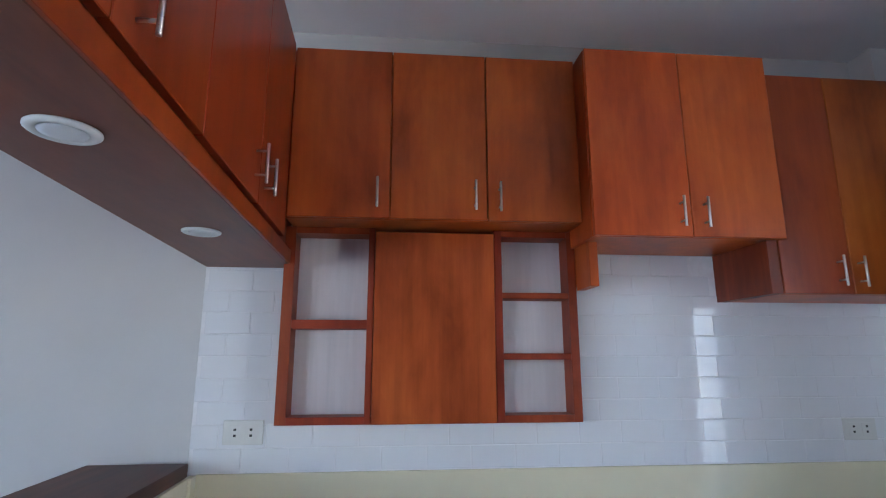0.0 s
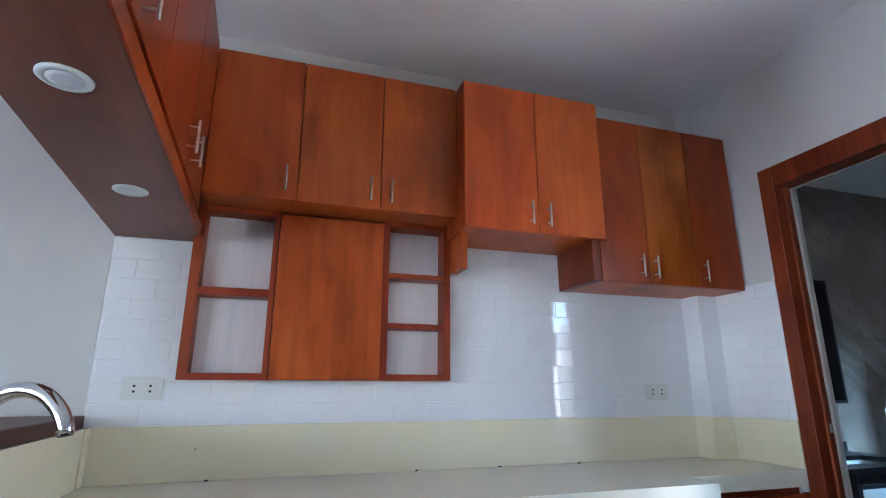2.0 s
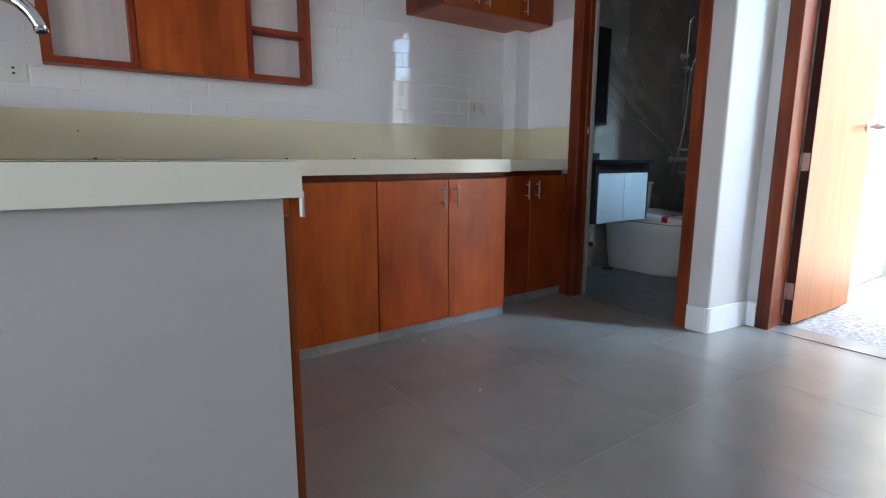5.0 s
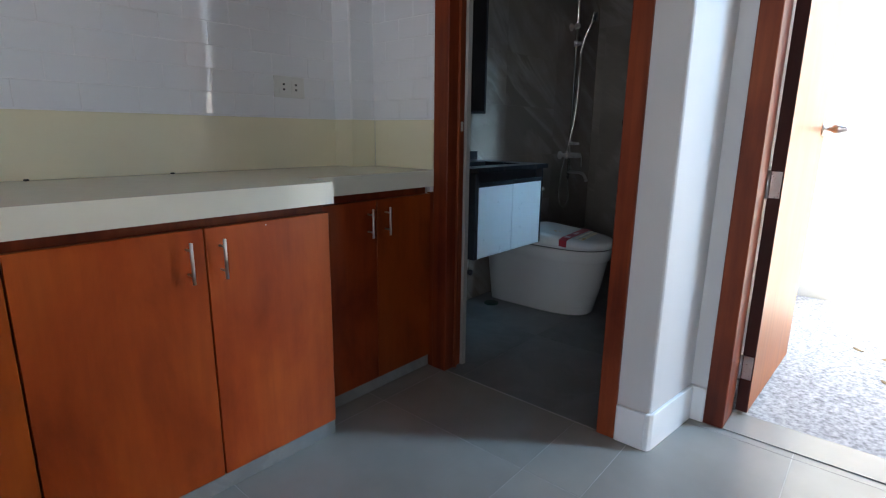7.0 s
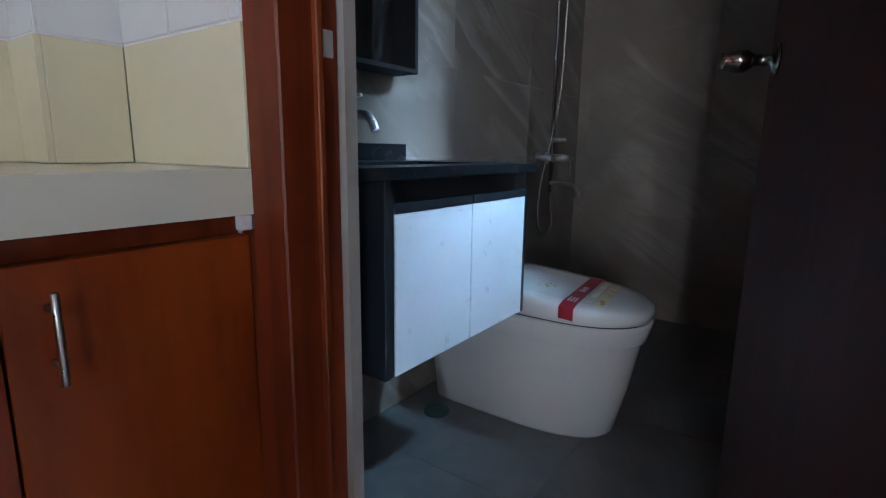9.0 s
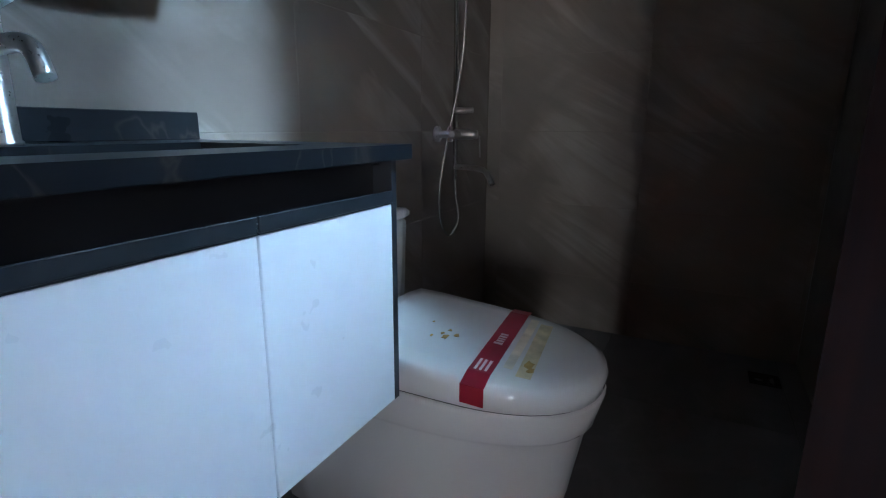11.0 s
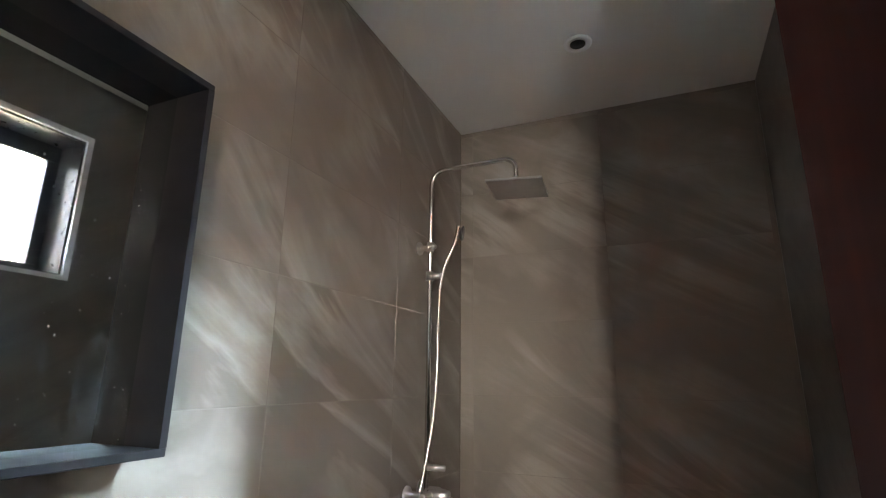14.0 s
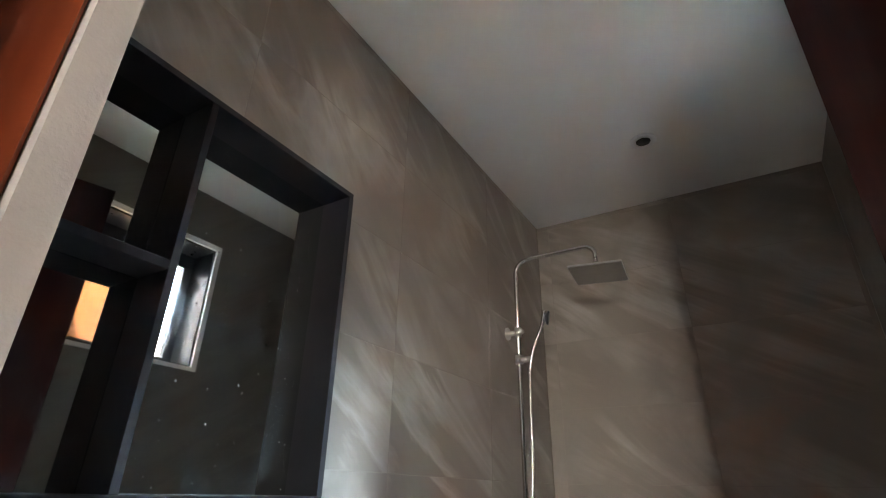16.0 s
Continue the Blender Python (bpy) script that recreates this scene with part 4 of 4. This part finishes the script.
def bowl(x0, x1, y0, y1, ztop, depth, taper, thick):
    """A tapered rectangular bowl with rounded corners and a wall."""
    def ring(bm, k, z, grow=0.0):
        out = []
        rx, ry = (x1 - x0) / 2 - taper * k + grow, (y1 - y0) / 2 - taper * k + grow
        cr = 0.035
        for cx, cy, a0 in ((1, 1, 0), (-1, 1, 90), (-1, -1, 180), (1, -1, 270)):
            for i in range(5):
                a = radians(a0 + 22.5 * i)
                out.append(bm.verts.new(((x0 + x1) / 2 + cx * (rx - cr) + cr * math.cos(a), (y0 + y1) / 2 + cy * (ry - cr) + cr * math.sin(a), z)))
        return out
    bm = bmesh.new()
    rings = [ring(bm, 1.4, ztop - depth - thick, thick), ring(bm, 0.9, ztop - depth, thick), ring(bm, 0, ztop, thick + 0.012), ring(bm, 0, ztop, 0), ring(bm, 0.25, ztop - depth * 0.5), ring(bm, 0.6, ztop - depth * 0.88), ring(bm, 1.2, ztop - depth)]
    for p, q in zip(rings, rings[1:]):
        for i in range(len(p)):
            bm.faces.new((p[i], p[(i + 1) % len(p)], q[(i + 1) % len(q)], q[i])).smooth = True
    bm.faces.new(rings[0][::-1])
    bm.faces.new(rings[-1])
    bmesh.ops.recalc_face_normals(bm, faces=bm.faces[:])
    return bm


part("bowl", bowl(H0 - 0.004, H1 + 0.004, HF - 0.004, HB + 0.004, 0.8442, 0.125, 0.03, 0.008), CERAMIC, basin)
part("drain", lathe((3.41, -0.29, 0.7195), (0, 0, 1), [(0, 0.024), (0.003, 0.024), (0.004, 0.018), (0.002, 0.0)]), CHROME, basin)

bt = thing("basin_tap", (3.40, -0.105, 0.867), "brushed steel single-lever basin tap on the vanity top", "faucet")
c0 = Vector((3.400, -0.105, 0.8672))
part("body", lathe(c0, (0, 0, 1), [(0, 0.022), (0.004, 0.022), (0.006, 0.0195), (0.148, 0.0195), (0.150, 0.0175), (0.151, 0.0195), (0.168, 0.0195), (0.171, 0.016), (0.171, 0.0)]), STEEL, bt)
part("spout", tube(smooth([c0 + Vector((0, -0.012, 0.118)), c0 + Vector((0, -0.075, 0.120)), c0 + Vector((0, -0.105, 0.108)), c0 + Vector((0, -0.122, 0.078))], 6), 0.0115, 14), STEEL, bt)
part("lever", tube([c0 + Vector((0, -0.015, 0.160)), c0 + Vector((0, -0.075, 0.168))], [0.0055, 0.0045], 10), STEEL, bt)

valve = thing("angle_valve", (3.62, -0.05, 0.26), "dark metal angle valve on the wall under the vanity", "valve")
part("stem", join(tube([(3.66, NB - 0.001, 0.20), (3.66, -0.065, 0.20)], 0.012, 12), lathe((3.66, -0.06, 0.20), (0, -1, 0), [(0, 0.018), (0.02, 0.018), (0.024, 0.01), (0.024, 0)])), ALU, valve)
part("hose", tube(smooth([(3.66, -0.045, 0.212), (3.66, -0.05, 0.28), (3.60, -0.07, 0.36), (3.58, -0.08, 0.438)], 5), 0.006, 8), STEEL, valve, "braided steel hose")

# ---------- mirror cabinet ----------
MX0, MX1, MZ0, MZ1, MF, MG = 3.130, 3.722, 1.128, 1.826, -0.108, -0.021
mc = thing("mirror_cabinet", (3.43, -0.05, MZ0), "black framed wall mirror with open side shelves", "mirror")
q = 0.014
part("frame", join(bx(MX0, MX1, MF, NB - 0.002, MZ1 - q, MZ1, 0.001), bx(MX0, MX1, MF, NB - 0.002, MZ0, MZ0 + q, 0.001), bx(MX0, MX0 + q, MF, NB - 0.002, MZ0 + q, MZ1 - q), bx(MX1 - q, MX1, MF, NB - 0.002, MZ0 + q, MZ1 - q)), BLACK_FRAME, mc)
part("divider", bx(3.314, 3.328, MF + 0.001, MG - 0.001, MZ0 + q, MZ1 - q, 0.0008), BLACK_FRAME, mc)
part("shelf", bx(MX0 + q, 3.3135, MF + 0.001, MG - 0.001, 1.468, 1.484, 0.0008), BLACK_FRAME, mc)
part("mirror_glass", bx(MX0 + q, MX1 - q, MG, MG + 0.005, MZ0 + q, MZ1 - q), mirror_mat, mc, "dusty mirror glass")

random.seed(21)
dust = bmesh.new()
for i in range(70):
    x, z, s = random.uniform(3.34, 3.70), random.uniform(1.15, 1.60), random.choice((0.0005, 0.0007, 0.0009, 0.0016))
    ring = [dust.verts.new((x + s * math.cos(k * math.pi / 3), MG - 0.0006, z + s * random.uniform(1, 1.8) * math.sin(k * math.pi / 3))) for k in range(6)]
    dust.faces.new(ring)
tagged(part("dust", dust, DUST, mc, "pale dried water spots"), kind="stuff")

# ---------- shower ----------
sh = thing("shower_column", (4.85, -0.08, 0.72), "brushed steel rain shower column with hand shower", "shower")
PX, PY = 4.850, -0.064
part("riser", tube([(PX, PY, 0.700), (PX, PY, 2.03)] + arc((PX, PY - 0.06, 2.03), (0, 1, 0), (0, 0, 1), 0.06, 8, 90, 8) + [(PX + 0.008, -0.372, 2.095)] + arc((PX + 0.008, -0.372, 2.050), (0, 0, 1), (0, -1, 0), 0.045, 8, 90, 8) + [(PX + 0.010, -0.417, 2.000)], 0.0088, 14), SATIN, sh)
part("rain_head", join(moved(bx(-0.104, 0.104, -0.104, 0.104, -0.006, 0.004, 0.002), pose(PX + 0.014, -0.420, 1.972, 2.0, 0, 6)), lathe((PX + 0.011, -0.418, 1.975), (0, 0, 1), [(0, 0.024), (0.010, 0.020), (0.026, 0.013), (0.028, 0)])), DULL, sh, "square grey rain head")
part("bracket", join(lathe((PX + 0.004, NB - 0.001, 1.767), (0, -1, 0), [(0, 0.026), (0.006, 0.026), (0.008, 0.012), (0.05, 0.010)]), tube([(PX, PY, 1.748), (PX, PY, 1.786)], 0.0145, 14), lathe((PX, PY, 1.767), (-0.35, -1, 0), [(0, 0.011), (0.024, 0.011), (0.026, 0.0)])), STEEL, sh)
part("holder", join(tube([(PX, PY, 1.634), (PX, PY, 1.668)], 0.016, 14), tube([(PX, PY, 1.650), (PX + 0.002, PY - 0.048, 1.650)], 0.012, 12)), STEEL, sh)
hs = part("hand_shower", tube(smooth([(PX + 0.001, -0.105, 1.600), (PX + 0.003, -0.126, 1.690), (PX + 0.010, -0.165, 1.780), (PX + 0.014, -0.178, 1.848)], 5), [0.006 + 0.0025 * i / 15 for i in range(16)], 12), SATIN, sh)
part("spray_face", moved(lathe((0, 0, 0), (0, 0, 1), [(0, 0.011), (0.012, 0.030), (0.018, 0.030), (0.019, 0.026), (0.017, 0.0)]), pose(PX + 0.016, -0.178, 1.820, 100, 0, 15)), ALU, hs, "pale nozzle plate")
part("mixer", join(tube([(PX - 0.075, -0.085, 0.868), (PX - 0.073, -0.085, 0.868), (PX + 0.065, -0.085, 0.868)], [0.010, 0.0125, 0.0125], 14), lathe((PX - 0.055, NB - 0.001, 0.868), (0, -1, 0), [(0, 0.030), (0.008, 0.030), (0.012, 0.014), (0.072, 0.014)]), lathe((PX + 0.055, NB - 0.001, 0.868), (0, -1, 0), [(0, 0.030), (0.008, 0.030), (0.012, 0.014), (0.072, 0.014)]),
    lathe((PX, PY, 0.868), (0, -1, 0), [(0, 0.020), (0.070, 0.020), (0.074, 0.016), (0.088, 0.016), (0.090, 0.0)])), STEEL, sh)
part("mixer_lever", tube([(PX, -0.163, 0.863), (PX, -0.166, 0.785)], [0.004, 0.003], 8), STEEL, sh)
part("diverter", lathe((PX, PY + 0.008, 0.955), (0, -1, 0), [(0, 0.012), (0.05, 0.012), (0.052, 0.010), (0.078, 0.010), (0.080, 0.0)]), STEEL, sh)
part("tub_spout", tube(smooth([(PX, PY, 0.745), (PX - 0.01, -0.155, 0.745), (PX - 0.03, -0.205, 0.732), (PX - 0.050, -0.238, 0.690)], 6), 0.0105, 12), STEEL, sh)
part("hose", tube(smooth([(PX + 0.001, -0.105, 1.600), (PX, -0.102, 1.45), (PX - 0.002, -0.096, 1.20), (PX - 0.02, -0.075, 1.00), (PX - 0.06, -0.050, 0.80), (PX - 0.085, -0.040, 0.64), (PX - 0.075, -0.045, 0.525), (PX - 0.03, -0.060, 0.485), (PX + 0.01, -0.075, 0.545), (PX + 0.005, PY, 0.64), (PX, PY, 0.699)], 7), 0.0043, 10), SATIN, sh, "coiled steel hose")

# ---------- toilet ----------
wc = thing("toilet", (3.99, -0.4, 0), "white one-piece ceramic toilet with closed lid", "toilet")


def loop_ring(bm, cx, yb, yf, half, z, n=40, square=2.4, back=0.5):
    """A plan outline: squarish at the wall, rounded at the front."""
    out, cy, ry = [], (yb + yf) / 2, (yb - yf) / 2
    for i in range(n):
        a = 2 * math.pi * i / n
        s, c = math.sin(a), math.cos(a)
        p = square if s < 0 else 14.0
        d = (abs(c) ** p + abs(s) ** p) ** (-1 / p)
        out.append(bm.verts.new((cx + half * c * d, cy + ry * s * d, z)))
    return out


def stack(rings_spec, cx, cap=True):
    bm = bmesh.new()
    rings = [loop_ring(bm, cx, *spec) for spec in rings_spec]
    for p, r in zip(rings, rings[1:]):
        for i in range(len(p)):
            bm.faces.new((p[i], p[(i + 1) % len(p)], r[(i + 1) % len(r)], r[i])).smooth = True
    bm.faces.new(rings[0][::-1])
    bm.faces.new(rings[-1])
    bmesh.ops.recalc_face_normals(bm, faces=bm.faces[:])
    return bm


def wedge(bm):
    """Raises the upper side towards the wall and leaves the under side level."""
    for v in bm.verts:
        v.co.z += 0.085 * (v.co.y + 0.8) * min(1, max(0, (v.co.z - 0.3985) / 0.030))
    return bm


TX = 4.005
SLOPE = Matrix(((1, 0, 0, 0), (0, 1, 0, 0), (0, 0.085, 1, 0.068), (0, 0, 0, 1)))
part("bowl", stack([(-0.085, -0.690, 0.145, 0.0), (-0.08, -0.700, 0.150, 0.010), (-0.07, -0.735, 0.166, 0.16), (-0.06, -0.765, 0.182, 0.315), (-0.06, -0.770, 0.185, 0.322), (-0.06, -0.778, 0.190, 0.330), (-0.06, -0.792, 0.196, 0.385), (-0.062, -0.790, 0.194, 0.393), (-0.07, -0.77, 0.185, 0.394)], TX), CERAMIC, wc)
lid = part("lid", wedge(stack([(-0.265, -0.780, 0.185, 0.3975), (-0.262, -0.790, 0.193, 0.401), (-0.262, -0.792, 0.194, 0.420), (-0.265, -0.787, 0.191, 0.431), (-0.275, -0.770, 0.181, 0.437), (-0.30, -0.72, 0.146, 0.4395)], TX)), CERAMIC, wc, "thick white plastic lid")
part("tank", stack([(NB - 0.003, -0.240, 0.190, 0.39, 40, 9), (NB - 0.003, -0.243, 0.195, 0.52, 40, 9), (NB - 0.003, -0.246, 0.198, 0.655, 40, 9), (NB - 0.006, -0.240, 0.190, 0.664, 40, 9)], TX - 0.002), CERAMIC, wc)
part("tank_lid", stack([(NB - 0.003, -0.250, 0.201, 0.666, 40, 9), (NB - 0.003, -0.254, 0.204, 0.671, 40, 9), (NB - 0.003, -0.254, 0.204, 0.682, 40, 9), (NB - 0.008, -0.246, 0.196, 0.690, 40, 9), (NB - 0.02, -0.22, 0.17, 0.692, 40, 9)], TX - 0.002), CERAMIC, wc)
part("flush_button", lathe((TX, -0.12, 0.692), (0, 0, 1), [(0, 0.022), (0.004, 0.022), (0.006, 0.018), (0.006, 0.0)]), CHROME, wc)
part("hinge_block", bx(TX - 0.16, TX + 0.16, -0.285, -0.2445, 0.394, 0.452, 0.012, 2), CERAMIC, wc)
# dark plate between bowl and lid, put in for the gap's shade
part("lid_gap_shade", stack([(-0.27, -0.783, 0.182, 0.3942), (-0.27, -0.783, 0.182, 0.3973)], TX), DARK, wc, "dark plate for the shade in the gap under the lid")
MS = SLOPE @ pose(TX, -0.576, 0, 0, 0, 5)
strap = thing("paper_strap", (TX, -0.555, 0.44), "red paper strap with faded print across the toilet lid", "strap")
part("band", join(moved(bx(-0.160, 0.160, -0.022, 0.022, 0.4400, 0.4412), MS), moved(moved(bx(-0.041, 0.003, -0.022, 0.022, 0.0, 0.0012), pose(0, 0, 0, 0, -10, 0)), MS @ pose(-0.160, 0, 0.4400)), moved(bx(-0.2012, -0.1999, -0.022, 0.022, 0.398, 0.4340), MS),
    moved(moved(bx(-0.003, 0.041, -0.022, 0.022, 0.0, 0.0012), pose(0, 0, 0, 0, 10, 0)), MS @ pose(0.160, 0, 0.4400))), RED, strap)
for i, (x, w2) in enumerate(((-0.028, 0.009), (-0.015, 0.008), (-0.003, 0.006), (0.008, 0.008), (0.020, 0.008))):
    part("print_bar", moved(bx(x, x + w2, -0.008, 0.008 if i else 0.011, 0.4413, 0.4417), MS), WHITE_INK, strap, "pale print mark")
for i in range(3):
    part("print_line", moved(bx(-0.150, -0.105, -0.012 + i * 0.010, -0.007 + i * 0.010, 0.4413, 0.4417), MS), WHITE_INK, strap, "small faded print line")
random.seed(9)
tape = thing("tape_residue", (TX, -0.63, 0.44), "yellowed tape and glue stains on the toilet lid", "stain")
part("tape_strip", moved(bx(-0.135, 0.130, -0.014, 0.014, 0.4398, 0.4402), SLOPE @ pose(TX + 0.005, -0.650, 0, 0, 0, 6)), TAPE, tape, "yellowed clear tape")
part("tape_strip", moved(bx(-0.120, 0.140, -0.009, 0.009, 0.4398, 0.44005), SLOPE @ pose(TX + 0.008, -0.618, 0, 0, 0, 5)), FAINT, tape, "faint trace of removed tape")
for x, y, s in ((-0.075, -0.445, 0.014), (-0.055, -0.462, 0.010), (-0.04, -0.44, 0.008), (-0.085, -0.418, 0.006), (-0.062, -0.433, 0.007), (-0.09, -0.632, 0.020), (-0.11, -0.64, 0.014), (-0.02, -0.39, 0.005)):
    bm = bmesh.new()
    ring = [bm.verts.new((x + TX + 0.015 + s * random.uniform(0.5, 1.2) * math.cos(k * math.pi / 5), y - 0.028 + 0.6 * s * random.uniform(0.5, 1.2) * math.sin(k * math.pi / 5), 0.4403)) for k in range(10)]
    f = bm.faces.new(ring)
    ext = bmesh.ops.extrude_face_region(bm, geom=[f])
    bmesh.ops.translate(bm, verts=[v for v in ext["geom"] if isinstance(v, bmesh.types.BMVert)], vec=(0, 0, 0.0006))
    part("glue_spot", moved(bm, SLOPE), STAIN, tape, "amber glue spot")

drain = thing("floor_drain", (3.79, -0.13, 0), "round dark floor drain cover beside the toilet", "drain")
part("cover", lathe((3.765, -0.16, 0.0), (0, 0, 1), [(0, 0.045), (0.006, 0.045), (0.010, 0.036), (0.010, 0.0)]), GREEN, drain)
fd = thing("floor_drain", (5.11, -1.20, 0), "square steel floor drain in the shower area", "drain")
part("grate", bx(5.06, 5.16, -1.25, -1.15, 0.0, 0.004, 0.001), SINK, fd)

can = thing("downlight_fitting", (4.785, -0.685, BH), "white ceiling downlight ring with an empty dark socket", "downlight")
part("ring", lathe((4.785, -0.685, BH - 0.0005), (0, 0, -1), [(0, 0.052), (0.004, 0.052), (0.007, 0.044), (0.006, 0.030), (0.001, 0.029)]), TRIM, can)
part("socket", lathe((4.785, -0.685, BH - 0.0045), (0, 0, -1), [(0, 0.0285), (0.001, 0.0285), (0.0012, 0.0)]), DARK, can, "dark hollow socket")

# ---------- wall and floor tiles ----------
TW, TH, TJ = 0.163, 0.0792, 0.0016
half_mesh = {}


def tile_mesh(w, h, material, depth=0.006, axis="y", r=0.0023, seg=2):
    key = (round(w, 3), round(h, 3), material.name, axis)
    if key not in half_mesh:
        if axis == "y":
            bm = bx(0, w, -depth, 0.0005, 0, h)
        elif axis == "x":
            bm = bx(-depth, 0.0005, -w, 0, 0, h)
        else:
            bm = bx(0, w, -h, 0, -0.012, 0)
        if r:
            bmesh.ops.bevel(bm, geom=[e for e in bm.edges if len(e.link_faces) == 2], offset=r, segments=seg, profile=0.5, affect="EDGES")
        half_mesh[key] = mesh_of("tile", bm, material)
    return half_mesh[key]


for k in range(11):
    z = 1.0745 + k * TH
    x = 1.875 + (0 if k % 2 else TW / 2) - 12 * TW
    while x < 2.745:
        a, b = max(x, NB), min(x + TW, 2.747)
        hidden = 0.30 < a and b < 1.36 and z > 1.25
        if b - a > 0.012 and not hidden and not (b > 2.03 and z > 1.69) and not (a > 0.30 and b < 1.36 and z > 1.9):
            tl = piece("tile", tile_mesh(b - a - TJ, TH - TJ, TILE), (a + TJ / 2, 0.0, z + TJ / 2), grout_north)
            tl.rotation_euler = (radians(random.uniform(-0.3, 0.3)), 0, radians(random.uniform(-0.25, 0.25)))
        x += TW
for k in range(8):
    z = 1.0745 + k * TH
    w1, w2 = 0.108, 0.125
    piece("tile", tile_mesh(w1 - TJ, TH - TJ, TILE, axis="x"), (2.748, -0.003, z + TJ / 2), column_bed)
    piece("tile", tile_mesh(w2 - TJ, TH - TJ, TILE), (2.748 + TJ / 2, -0.113, z + TJ / 2), column_bed)
    y = -0.115 + (TW / 2 if k % 2 else 0)
    while y > -0.472:
        a, b = min(y, -0.115), max(y - TW, -0.472)
        if a - b > 0.012:
            piece("tile", tile_mesh(a - b - TJ, TH - TJ, TILE, axis="x"), (DX0 - 0.004, a - TJ / 2, z + TJ / 2), column_bed)
        y -= TW

# large grey floor tiles
FP = 0.629
for i in range(-7, 4):
    for j in range(-7, 2):
        x0, y1 = 1.265 + i * FP, -1.165 + j * FP + FP
        a, b, c1, d1 = max(x0, -3.39), min(x0 + FP, EX0 - 0.001), min(y1, -0.001), max(y1 - FP, -5.39)
        cuts = [(a, b, c1, d1)]
        if b > DX0 and c1 > -1.36:                # beside the doorway the tile stops at the wall
            cuts = [(a, DX0 - 0.001, c1, max(d1, -1.36)), (a, b, -1.3605, d1)]
        for p0, p1, q1, q0 in cuts:
            if p1 - p0 > 0.02 and q1 - q0 > 0.02:
                piece("tile", tile_mesh(p1 - p0 - 0.0024, q1 - q0 - 0.0024, FLOOR, axis="z", r=0), (p0 + 0.0012, q1 - 0.0012, 0.0), floor)
for i in range(5):
    for j in range(3):
        a, b = max(2.885 + i * 0.62, 2.885), min(2.885 + (i + 1) * 0.62, FX)
        c1, d1 = -0.014 - j * 0.62, max(-0.014 - (j + 1) * 0.62, SY1 + 0.002)
        if b - a > 0.02 and c1 - d1 > 0.02:
            piece("tile", tile_mesh(b - a - 0.002, c1 - d1 - 0.002, BATHFLOOR, axis="z", r=0), (a + 0.0015, c1 - 0.0015, 0.0), bath_floor)

# marble-look bathroom wall tiles
BWP, BHP = 0.618, 0.316
bed_n = structure("wall_bathroom_north_bed", bx(DX1 + 0.001, FX, NB - 0.0004, NB + 0.0055, 0, BH), BGROUT, "grout bed of the marble wall tiles", "tile bed")
bed_f = structure("wall_bathroom_far_bed", bx(FX - 0.0004, FX + 0.0055, SY1 + 0.007, NB - 0.0006, 0, BH), BGROUT, "grout bed of the end wall tiles", "tile bed")
for k in range(-3, 6):
    z0, z1 = max(0.879 + k * BHP, 0.001), min(0.879 + (k + 1) * BHP, BH)
    if z1 - z0 < 0.02:
        continue
    for i in range(-2, 3):
        a, b = max(4.06 + i * BWP, DX1 + 0.002), min(4.06 + (i + 1) * BWP, FX - 0.001)
        if b - a > 0.02:
            piece("tile", tile_mesh(b - a - 0.0016, z1 - z0 - 0.0016, BATHTILE, axis="y", r=0.0008, seg=1), (a + 0.0008, NB + 0.005, z0 + 0.0008), bed_n)
    for i in range(3):
        a, b = -0.075 + 0.615 - i * 0.615, -0.075 - i * 0.615
        a, b = min(a, NB - 0.001), max(b, SY1 + 0.001)
        if a - b > 0.02:
            piece("tile", tile_mesh(a - b - 0.0016, z1 - z0 - 0.0016, BATHTILE_X, axis="x", r=0.0008, seg=1), (FX + 0.005, a - 0.0008, z0 + 0.0008), bed_f)
